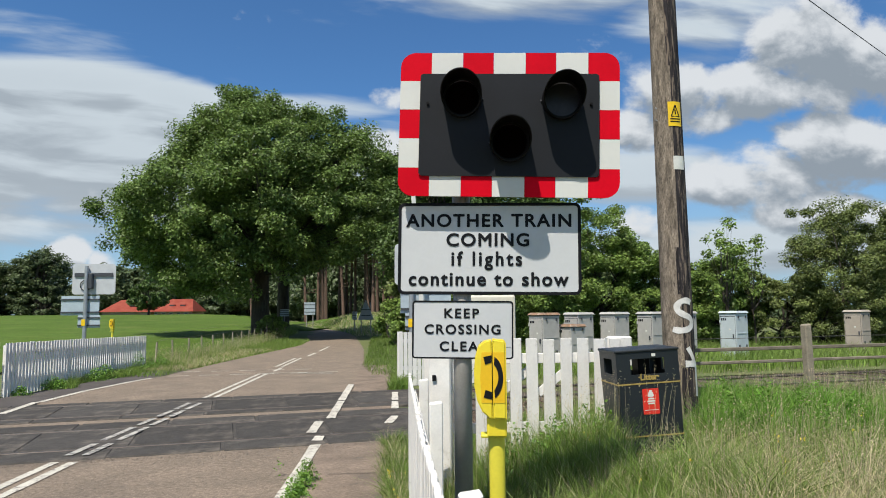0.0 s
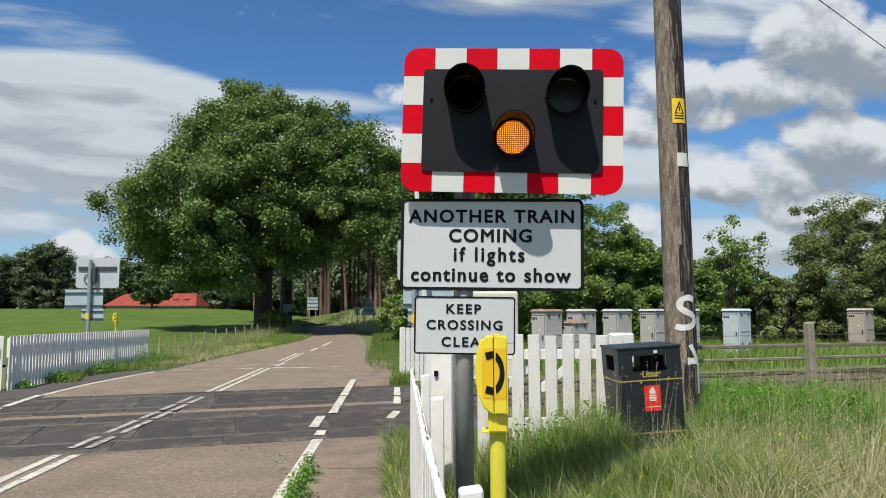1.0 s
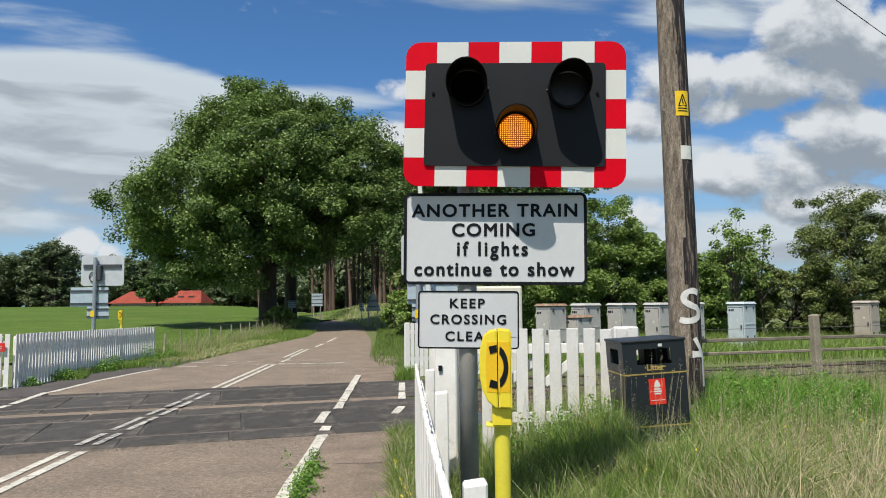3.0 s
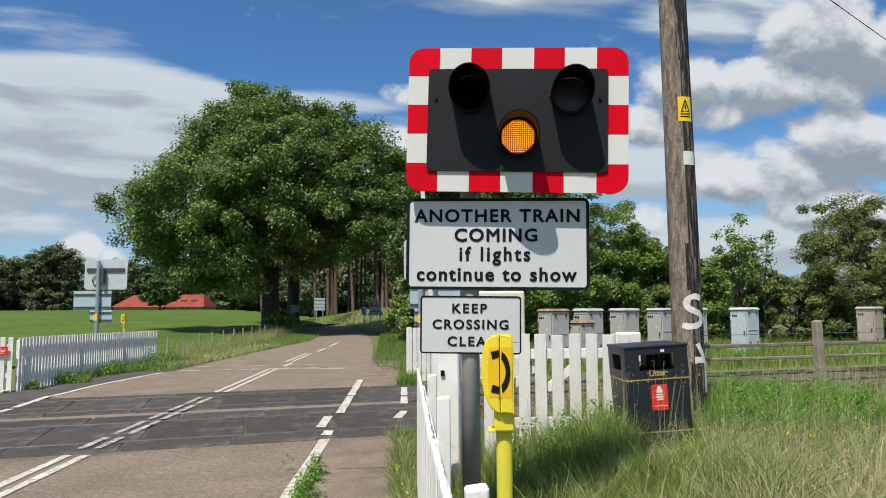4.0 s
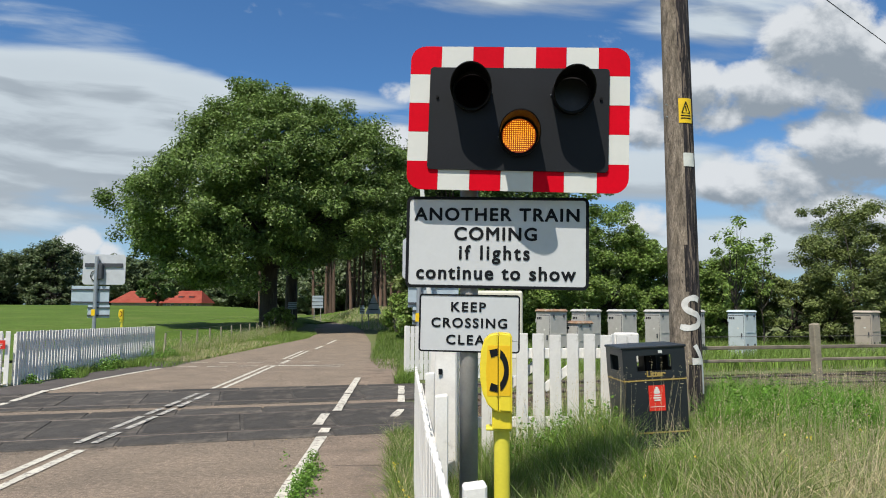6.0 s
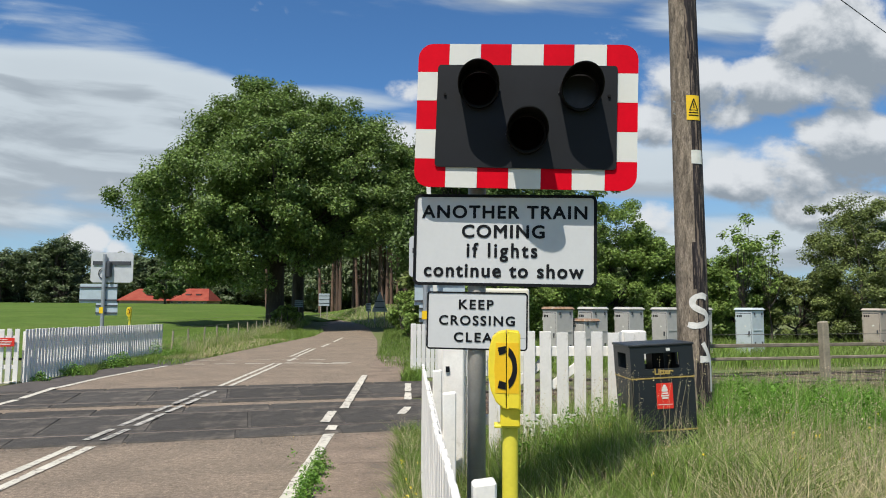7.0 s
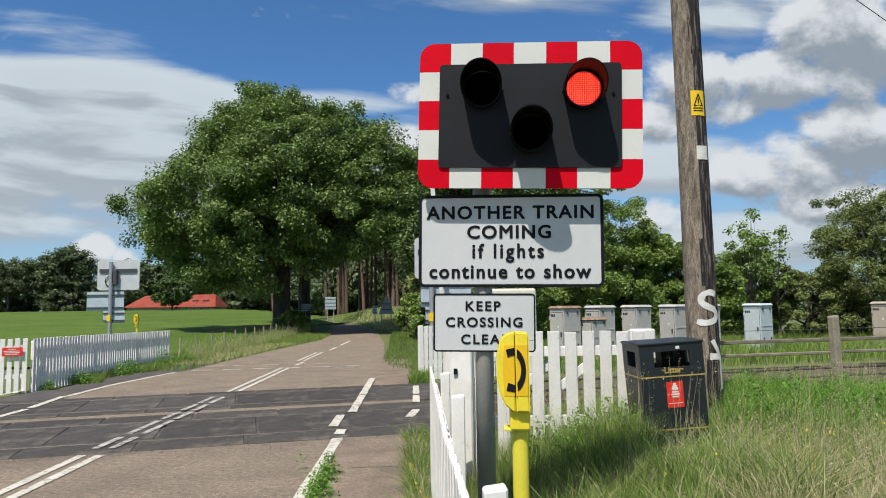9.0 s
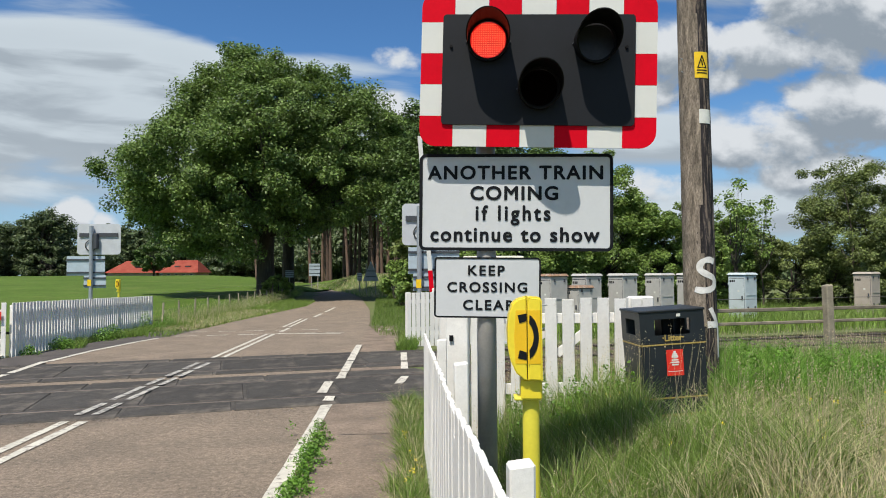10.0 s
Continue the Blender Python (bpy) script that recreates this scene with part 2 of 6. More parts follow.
ROAD_WHITE = mat("road_paint", (0.60, 0.565, 0.48), 0.75, 0.1, 4, 0.4, 120, patch=(0.22, 0.185, 0.16), patch_at=(0.52, 0.62), patch_scale=16)
ROAD_WORN = mat("worn_road_paint", (0.50, 0.475, 0.42), 0.75, 0.12, 4, 0.4, 120, patch=(0.12, 0.115, 0.11), patch_at=(0.45, 0.60), patch_scale=13)
RAIL_STEEL = mat("rail_steel", (0.16, 0.10, 0.07), 0.6, 0.2, 12, metal=0.5)
RAIL_TOP = mat("rail_top", (0.11, 0.092, 0.080), 0.6, 0.2, 20, metal=0.4)
GRIT = mat("grit", (0.26, 0.225, 0.19), 0.95, 0.3, 9, island=0.5)
BALLAST = mat("ballast", (0.13, 0.088, 0.062), 0.95, 0.3, 9, 1.0, 40, island=0.3)
SLEEPER = mat("sleeper", (0.12, 0.088, 0.066), 0.9, 0.2, 8, 0.5, 40, obj=0.2)
CABINET = mat("cabinet_grey", (0.45, 0.435, 0.405), 0.6, 0.07, 4, patch=(0.22, 0.20, 0.17), patch_at=(0.62, 0.78), patch_scale=5)
CABINET_PALE = mat("cabinet_pale_blue", (0.50, 0.56, 0.58), 0.5, 0.05, 4, patch=(0.32, 0.36, 0.36), patch_at=(0.64, 0.8), patch_scale=5)
CABINET_TAN = mat("cabinet_tan", (0.42, 0.36, 0.30), 0.6, 0.06, 4, patch=(0.25, 0.2, 0.17), patch_at=(0.64, 0.8), patch_scale=5)
RUST = mat("rust_lid", (0.33, 0.20, 0.12), 0.8, 0.2, 9, patch=(0.38, 0.33, 0.28), patch_at=(0.5, 0.65), patch_scale=5)
CREAM = mat("cream_case", (0.64, 0.61, 0.50), 0.5, 0.05, 5)
ROOF_RED = mat("roof_tiles_red", (0.29, 0.075, 0.050), 0.9, 0.12, 1.0, 0.5, 6, col2=(0.24, 0.05, 0.035), spec=0.1)
HOUSE_WALL = mat("house_wall", (0.42, 0.33, 0.26), 0.9, 0.1, 1.0)
PANE = mat("dark_pane", (0.06, 0.07, 0.08), 0.08, 0.1, 2)
BARK = mat("bark", (0.075, 0.060, 0.046), 0.95, 0.25, 2.2, 1.0, 9, stretch=(2.5, 2.5, 0.5), patch=(0.10, 0.105, 0.075), patch_at=(0.55, 0.7), patch_scale=2)
PINE_BARK = mat("pine_bark", (0.15, 0.095, 0.068), 0.95, 0.25, 1.5, 1.0, 6, obj=0.35, stretch=(2.5, 2.5, 0.5))
EARTH_GRASS = mat("ground_grass", (0.095, 0.130, 0.035), 0.95, 0.25, 0.7, 0.8, 25, col2=(0.125, 0.135, 0.048), patch=(0.19, 0.16, 0.075), patch_at=(0.60, 0.75), patch_scale=0.5)
FIELD = mat("field_green", (0.088, 0.142, 0.024), 0.9, 0.16, 0.10, 0.6, 9, col2=(0.066, 0.112, 0.018), spec=0.1, patch=(0.115, 0.150, 0.036), patch_at=(0.5, 0.7), patch_scale=0.25, speck=0.22, speck_scale=5)
GRASS_BLADE = leaf_mat("grass_blade", (0.190, 0.300, 0.055), (0.250, 0.330, 0.085), 0.45, 0.45)
GRASS_DEEP = leaf_mat("grass_deep", (0.140, 0.225, 0.042), (0.185, 0.265, 0.060), 0.45, 0.45)
GRASS_LUSH = leaf_mat("grass_lush", (0.160, 0.330, 0.040), (0.200, 0.350, 0.060), 0.4, 0.45)
SEED_PINK = leaf_mat("seed_head_pink", (0.62, 0.48, 0.36), (0.52, 0.42, 0.27), 0.3, 0.4)
GRASS_DRY = leaf_mat("grass_dry", (0.64, 0.55, 0.36), (0.52, 0.45, 0.25), 0.35, 0.4)
WEED = leaf_mat("weed_leaf", (0.13, 0.27, 0.035), (0.17, 0.30, 0.05), 0.35, 0.3)
OAK_LEAF = leaf_mat("oak_leaf", (0.172, 0.250, 0.066), (0.116, 0.184, 0.045), 0.55, 0.30)
TREE_LEAF = leaf_mat("tree_leaf", (0.105, 0.165, 0.046), (0.075, 0.128, 0.032), 0.45, 0.28)
HEDGE_LEAF = leaf_mat("hedge_leaf", (0.205, 0.295, 0.068), (0.150, 0.230, 0.050), 0.5, 0.32)
HAW_LEAF = leaf_mat("hawthorn_leaf", (0.195, 0.238, 0.076), (0.140, 0.182, 0.054), 0.5, 0.32)
WOOD_LEAF = leaf_mat("wood_leaf", (0.125, 0.165, 0.072), (0.085, 0.120, 0.052), 0.4, 0.3)
PINE_LEAF = leaf_mat("pine_needle", (0.075, 0.100, 0.045), (0.060, 0.084, 0.038), 0.35, 0.1)
FLOWER_YELLOW = mat("buttercup", (0.80, 0.62, 0.02), 0.5, 0.05, 5)
LED_DARK = mat("unlit_lens", (0.0016, 0.0006, 0.0006), 0.8, 0.15, 30, spec=0.03)
LED_DARK_DOT = mat("unlit_led", (0.007, 0.0012, 0.001), 0.8, 0.15, 30, spec=0.05)
# right lens when unlit: daylight sheen put into a greyer base colour
LENS_SHEEN = mat("unlit_lens_sheen", (0.035, 0.033, 0.034), 0.28, 0.15, 18, spec=0.28)
AMBER_BASE = mat("amber_glow", (0.3, 0.08, 0.0), 0.4, emit=(1.0, 0.10, 0.0), strength=0.17)
AMBER_DOT = mat("amber_led", (0.4, 0.2, 0.0), 0.4, emit=(1.0, 0.42, 0.03), strength=1.35)
RED_BASE = mat("red_glow", (0.3, 0.01, 0.01), 0.4, emit=(1.0, 0.004, 0.002), strength=0.42)
RED_DOT = mat("red_led", (0.4, 0.03, 0.02), 0.4, emit=(1.0, 0.11, 0.055), strength=1.9)
WIRE_BLACK = mat("cable_black", (0.012, 0.012, 0.013), 0.6, 0.1, 10)
WIRE_STEEL = mat("wire_steel", (0.22, 0.20, 0.18), 0.5, 0.1, 10, metal=0.7)


# ---------------------------------------------------------------- mesh helpers
def thing(name, label, category, m=None, group="", kind=""):
    ob = new(name)
    ob.empty_display_size = 0.1
    if m is not None:
        ob.matrix_world = m
    return tagged(ob, label, category, group, kind)


def part(name, bm, material, parent=None, label="", smooth=False):
    me = bpy.data.meshes.new(name)
    bm.normal_update()
    bm.to_mesh(me)
    bm.free()
    for mt in material if isinstance(material, (list, tuple)) else (material,):
        me.materials.append(mt)
    if smooth:
        me.shade_smooth()
    ob = new(name, me)
    ob.parent = parent
    if label:
        tagged(ob, label)
    return ob


def piece(name, me, parent, m):
    ob = new(name, me)
    ob.parent = parent
    ob.matrix_basis = m
    return ob


def box(sx, sy, sz, at=(0, 0, 0), bevel=0.0, bm=None, m=None, seg=1):
    """A box with its base centre at the point given."""
    b = bm or bmesh.new()
    vs = bmesh.ops.create_cube(b, size=1.0)["verts"]
    bmesh.ops.scale(b, vec=(sx, sy, sz), verts=vs)
    bmesh.ops.translate(b, vec=(at[0], at[1], at[2] + sz / 2), verts=vs)
    if bevel:
        es = list({e for v in vs for e in v.link_edges})
        r = bmesh.ops.bevel(b, geom=es, offset=bevel, segments=seg, affect="EDGES", profile=0.5)
        vs = list({v for f in r["faces"] for v in f.verts} | {v for v in vs if v.is_valid})
    if m is not None:
        bmesh.ops.transform(b, matrix=m, verts=vs)
    return b


def tube(r0, r1, length, at=(0, 0, 0), seg=16, bm=None, m=None, cap=True):
    """A round bar upward from the point given."""
    b = bm or bmesh.new()
    vs = bmesh.ops.create_cone(b, cap_ends=cap, segments=seg, radius1=r0, radius2=r1, depth=length)["verts"]
    bmesh.ops.translate(b, vec=(at[0], at[1], at[2] + length / 2), verts=vs)
    if m is not None:
        bmesh.ops.transform(b, matrix=m, verts=vs)
    return b


def bar_between(a, c, r, seg=8, bm=None):
    a, c = Vector(a), Vector(c)
    q = (c - a).to_track_quat("Z", "Y").to_matrix().to_4x4()
    return tube(r, r, (c - a).length, seg=seg, bm=bm, m=Matrix.Translation(a) @ q)


def rounded_outline(w, h, r, n=6):
    pts = []
    for cx, cz, a0 in ((w / 2 - r, h / 2 - r, 0), (-w / 2 + r, h / 2 - r, 90), (-w / 2 + r, -h / 2 + r, 180), (w / 2 - r, -h / 2 + r, 270)):
        for i in range(n + 1):
            a = radians(a0 + 90 * i / n)
            pts.append((cx + r * math.cos(a), cz + r * math.sin(a)))
    return pts


def plate(points, y0, y1, bm=None):
    """An upright plate from an outline in x and z, between two depths."""
    b = bm or bmesh.new()
    f = [b.verts.new((x, y0, z)) for x, z in points]
    k = [b.verts.new((x, y1, z)) for x, z in points]
    n = len(points)
    b.faces.new(f)
    b.faces.new(k[::-1])
    for i in range(n):
        b.faces.new((f[i], k[i], k[(i + 1) % n], f[(i + 1) % n]))
    bmesh.ops.recalc_face_normals(b, faces=b.faces)
    return b


def ring_plate(outer, inner, y0, y1):
    """An upright frame between two outlines of equal count."""
    b = bmesh.new()
    n = len(outer)
    rows = [[b.verts.new((x, y, z)) for x, z in pts] for pts, y in ((outer, y0), (inner, y0), (inner, y1), (outer, y1))]
    for r in range(4):
        p, q = rows[r], rows[(r + 1) % 4]
        for i in range(n):
            b.faces.new((p[i], p[(i + 1) % n], q[(i + 1) % n], q[i]))
    bmesh.ops.recalc_face_normals(b, faces=b.faces)
    return b


def lettering(text, size, width, parent, m, material, name="lettering", bold=0.0, label="", spacing=1.0, deep=0.0015, align="CENTER"):
    """Raised words, fitted to a width."""
    cu = bpy.data.curves.new(name, "FONT")
    cu.body, cu.size, cu.align_x, cu.extrude, cu.space_character = text, size, align, deep, spacing
    cu.resolution_u = 4
    tmp = new(name, cu)
    bpy.context.view_layer.update()
    if width and len(text) > 2:
        cu.space_character = 1 + max(-0.05, (width / tmp.dimensions.x - 1)) * 0.9
        bpy.context.view_layer.update()
    thin = bpy.data.meshes.new_from_object(tmp.evaluated_get(bpy.context.evaluated_depsgraph_get()))
    bpy.data.objects.remove(tmp)
    bm = bmesh.new()
    steps = [(0, 0)] + ([(math.cos(a * math.pi / 4) * bold, math.sin(a * math.pi / 4) * bold) for a in range(8)] if bold else [])
    for i, (ox, oy) in enumerate(steps):
        thin.transform(Matrix.Translation((ox, oy, 0.00004 * i)))
        bm.from_mesh(thin)
        thin.transform(Matrix.Translation((-ox, -oy, -0.00004 * i)))
    me = bpy.data.meshes.new(name)
    bm.to_mesh(me)
    bm.free()
    bpy.data.meshes.remove(thin)
    me.materials.clear()
    me.materials.append(material)
    xs = [v.co.x for v in me.vertices]
    k = width / (max(xs) - min(xs)) if width else 1.0
    me.transform(Matrix.Diagonal((k, 1, 1, 1)))
    ob = new(name, me)
    ob.parent = parent
    ob.matrix_basis = m @ pose(0, 0, 0, 90, 0, 0)
    if label:
        tagged(ob, label)
    return ob


def quick_mesh(name, verts, faces, material, parent=None, label="", category="", kind="", smooth=False):
    """verts: n x 3; faces: m x k, all of one count."""
    verts, faces = np.asarray(verts, np.float32), np.asarray(faces, np.int32)
    me = bpy.data.meshes.new(name)
    k = faces.shape[1]
    me.vertices.add(len(verts))
    me.vertices.foreach_set("co", verts.ravel())
    me.loops.add(faces.size)
    me.loops.foreach_set("vertex_index", faces.ravel())
    me.polygons.add(len(faces))
    me.polygons.foreach_set("loop_start", np.arange(0, faces.size, k, dtype=np.int32))
    me.update(calc_edges=True)
    me.materials.append(material)
    if smooth:
        me.shade_smooth()
    ob = new(name, me)
    ob.parent = parent
    return tagged(ob, label, category, "", kind)


rng = np.random.default_rng(7)


def smooth_step(a, b, x):
    t = np.clip((np.asarray(x, float) - a) / (b - a), 0, 1)
    return t * t * (3 - 2 * t)


# ---------------------------------------------------------------- plan
TRACK = 17.3                                    # the railway's way across, degrees from x
TX, TY = math.cos(radians(TRACK)), math.sin(radians(TRACK))
NEAR_TRACK, FAR_TRACK = (-1.6, 9.86), (-1.6, 12.85)


def fence_x(y):
    return 0.115 - 0.068 * y


def road_centre(y):
    return np.interp(y, [-30, -6, 0, 20, 30, 40, 50, 62, 78, 95, 130], [-1.7, -3.2, -3.6, -4.75, -5.25, -5.9, -7.4, -10.2, -15.5, -23.5, -46])


def road_right(y):
    return np.interp(y, [-30, 6.5, 15, 22.6, 30, 34.4, 45, 53.6, 66.7, 80, 95, 130], [1.0, -1.32, -1.98, -2.6, -3.45, -4.1, -5.7, -7.4, -11.2, -16.2, -23.5, -45])


def road_left(y):
    return np.interp(y, [-30, 0, 11, 12.7, 14.5, 16.3, 18, 23, 34, 39, 50, 62, 78, 95, 130], [-4.6, -6.1, -7.05, -7.4, -7.5, -7.4, -7.2, -7.25, -7.0, -7.6, -9.9, -13.3, -19.2, -27.5, -51])


def ground_z(x, y):
    """The lie of the land: a verge that rises beside the near fence, and a field that climbs away."""
    x, y = np.asarray(x, float), np.asarray(y, float)
    side = x - fence_x(y)
    before = y - (8.3 + 0.312 * (x - 2))
    bank = (0.20 * smooth_step(-0.1, 0.35, side) + 0.31 * smooth_step(0.5, 1.7, side)) * (1 - smooth_step(-0.6, 0.9, before))
    climb = 1.45 * smooth_step(24, 115, y) * smooth_step(8.5, 15, -x + 0.02 * y)
    rise = 1.35 * smooth_step(47, 72, y) * smooth_step(0.6, 6.5, x - road_right(y)) * smooth_step(24, 8, np.abs(x))
    lump = 0.03 * np.sin(x * 2.1 + y * 0.7) * np.sin(y * 1.7 - x * 0.4) * smooth_step(0.1, 0.6, side)
    return -0.03 + bank + climb * (x < road_left(y)) + rise + lump * (1 - smooth_step(0.5, 1.2, before))


def strip(name, xs_left, xs_right, ys, z, material, label, category, nx=2):
    """A sheet along y between two edges."""
    v, f = [], []
    for y in ys:
        a, b = xs_left(y), xs_right(y)
        v += [(a + (b - a) * i / nx, y, z) for i in range(nx + 1)]
    for j in range(len(ys) - 1):
        for i in range(nx):
            k = j * (nx + 1) + i
            f.append((k, k + 1, k + nx + 2, k + nx + 1))
    return quick_mesh(name, v, f, material, None, label, category, "structure")


# ---------------------------------------------------------------- ground, road, railway
def grid_axis(*spans):
    out = []
    for a, b, n in spans:
        out += list(np.linspace(a, b, n, endpoint=False))
    return np.array(out + [spans[-1][1]])


def build_ground():
    xs = grid_axis((-900, -120, 10), (-120, -12, 30), (-12, -1, 12), (-1, 9, 70), (9, 60, 16), (60, 900, 10))
    ys = grid_axis((-300, -8, 8), (-8, 0, 8), (0, 13, 70), (13, 130, 60), (130, 1800, 14))
    X, Y = np.meshgrid(xs, ys)
    Z = ground_z(X, Y)
    v = np.stack([X.ravel(), Y.ravel(), Z.ravel()], 1)
    nx = len(xs)
    j, i = np.meshgrid(np.arange(len(ys) - 1), np.arange(nx - 1), indexing="ij")
    k = (j * nx + i).ravel()
    quick_mesh("ground", v, np.stack([k, k + 1, k + nx + 1, k + nx], 1), EARTH_GRASS, None, "rough grassy ground of the crossing and fields", "ground", "structure", True)
    # the sown field to the west
    xs, ys = grid_axis((-260, -60, 12), (-60, -9.6, 30)), grid_axis((19, 118, 50), (118, 121, 2))
    X, Y = np.meshgrid(xs, ys)
    X = np.where(X > -9.7, np.minimum(-9.6, -9.6 - 0.09 * (Y - 19) + 0.0 * X), X)
    Z = ground_z(X, Y) + 0.07
    v = np.stack([X.ravel(), Y.ravel(), Z.ravel()], 1)
    nx = len(xs)
    j, i = np.meshgrid(np.arange(len(ys) - 1), np.arange(nx - 1), indexing="ij")
    k = (j * nx + i).ravel()
    quick_mesh("field", v, np.stack([k, k + 1, k + nx + 1, k + nx], 1), FIELD, None, "bright green field of young crop", "field", "structure", True)


def build_road():
    ys = grid_axis((-30, 0, 10), (0, 40, 60), (40, 130, 50))
    strip("road", road_left, road_right, ys, 0.0, ASPHALT, "worn brown-grey asphalt country road", "road")
    strip("pavement_east", road_right, lambda y: np.interp(y, [-30, 6, 13.4, 21], [2.0, -0.42, -1.02, -1.6]), grid_axis((-30, 0, 6), (0, 21, 40)), 0.004,
          ASPHALT_OLD, "narrow cracked asphalt footpath beside the road", "pavement")
    strip("pavement_west", lambda y: np.interp(y, [-30, 8, 13, 15, 21], [-8.6, -8.6, -8.6, -8.5, -8.2]), road_left, grid_axis((8.0, 20.4, 20)), -0.004,
          ASPHALT_DARK, "dark asphalt footway beside a white fence", "pavement")


def dash(name, x0, y0, x1, y1, w, z=0.008, parent=None, paint=ROAD_WHITE):
    d = Vector((x1 - x0, y1 - y0, 0))
    n = Vector((-d.y, d.x, 0)).normalized() * w / 2
    a, b = Vector((x0, y0, z)), Vector((x1, y1, z))
    steps = max(2, int(d.length / 0.25))
    v, f = [], []
    for i in range(steps + 1):
        p = a.lerp(b, i / steps)
        j = 1 + random.uniform(-0.10, 0.10)
        v += [p - n * j, p + n * j]
        if i:
            k = 2 * i
            f.append((k - 2, k, k + 1, k - 1))
    bm = bmesh.new()
    bv = [bm.verts.new(p) for p in v]
    for q in f:
        bm.faces.new([bv[i] for i in q])
    bmesh.ops.recalc_face_normals(bm, faces=bm.faces)
    for fc in bm.faces:
        if fc.normal.z < 0:
            fc.normal_flip()
    return part(name, bm, paint, parent)


def build_markings():
    lines = thing("road_markings", "worn white painted lines on the road", "road marking", kind="structure")
    for o in (-0.10, 0.10):
        dash("painted_line", -2.75 + o, -26.0, -3.45 + o, -1.0, 0.10, parent=lines)
        dash("painted_line", -3.45 + o, -1.0, -4.12 + o, 7.60, 0.10, parent=lines)
        for y0, y1 in ((7.85, 8.55), (8.75, 9.75), (9.9, 10.55), (10.7, 11.35), (11.5, 12.3), (12.42, 18.3), (20.6, 24.4)):
            c = lambda y: -4.11 - 0.060 * (y - 7.66)
            dash("painted_line", c(y0) + o * 0.95, y0, c(y1) + o * 0.95, y1, 0.088, 0.030 if 7.7 < y0 < 12.4 else 0.008, lines, ROAD_WORN if 7.7 < y0 < 12.4 else ROAD_WHITE)
    for y0, y1 in ((19.0, 20.2), (25.4, 27.4), (28.6, 32.4)):
        dash("painted_line", road_centre(y0) + 0.05, y0, road_centre(y1) + 0.05, y1, 0.11, parent=lines)
    r = lambda y: -1.42 - 0.069 * (y - 6.5) - 0.0003 * max(0, 2 - y) ** 2
    for y0, y1 in ((-24.0, 8.5), (8.62, 8.95), (9.18, 10.12), (10.4, 11.1), (11.15, 12.4), (12.5, 15.2)):
        s = -0.14 if y0 == 9.18 else 0.0
        dash("painted_line", r(y0) + s, y0, r(y1) + s, y1, 0.13, 0.030 if 8.6 < y0 < 13 else 0.008, lines)
    for y0, y1 in ((9.9, 10.6), (11.4, 12.3), (12.45, 13.7)):
        dash("painted_line", (-0.80 if y0 < 10 else -0.70) - 0.07 * (y0 - 10), y0, -0.70 - 0.07 * (y1 - 10), y1, 0.12, 0.030, lines)
    prev = None
    for y in (10.0, 11.0, 11.15, 12.6, 12.75, 13.6, 14.5, 15.4, 16.3, 17.3):
        if prev and (prev, y) not in ((11.0, 11.15), (12.6, 12.75)):
            dash("painted_line", road_left(prev), prev, road_left(y), y, 0.12, 0.026 if y < 13 else 0.008, lines)
        prev = y
    for y0, y1 in ((9.6, 11.4), (11.5, 13.6), (13.8, 14.6)):
        dash("painted_line", -8.55 - 0.02 * y0, y0, -8.50 - 0.02 * y1, y1, 0.09, 0.026 if y0 < 13 else 0.006, lines)
    for k in range(6):
        x0 = -7.05 + k * 0.74
        dash("painted_line", x0, 17.75 + 0.17 * k, x0 + 0.5, 17.75 + 0.17 * k + 0.11, 0.10, parent=lines)
        if k < 5:
            dash("painted_line", x0 - 0.1, 19.0 + 0.14 * k, x0 + 0.35, 19.0 + 0.14 * k + 0.1, 0.08, parent=lines)
    dash("painted_line", -4.6, 18.45, -2.9, 18.25, 0.12, parent=lines)
    dash("painted_line", -2.05, 19.4, -1.65, 19.5, 0.09, 0.012, lines)
    prev = None
    for y in range(-26, 9, 4):
        if prev is not None:
            dash("painted_line", road_left(prev) + 0.1, prev, road_left(y) + 0.1, y, 0.12, 0.008, lines)
        prev = y


def along(c, s, off):
    """A point s metres along a track and off metres across it."""
    return c[0] + TX * s - TY * off, c[1] + TY * s + TX * off


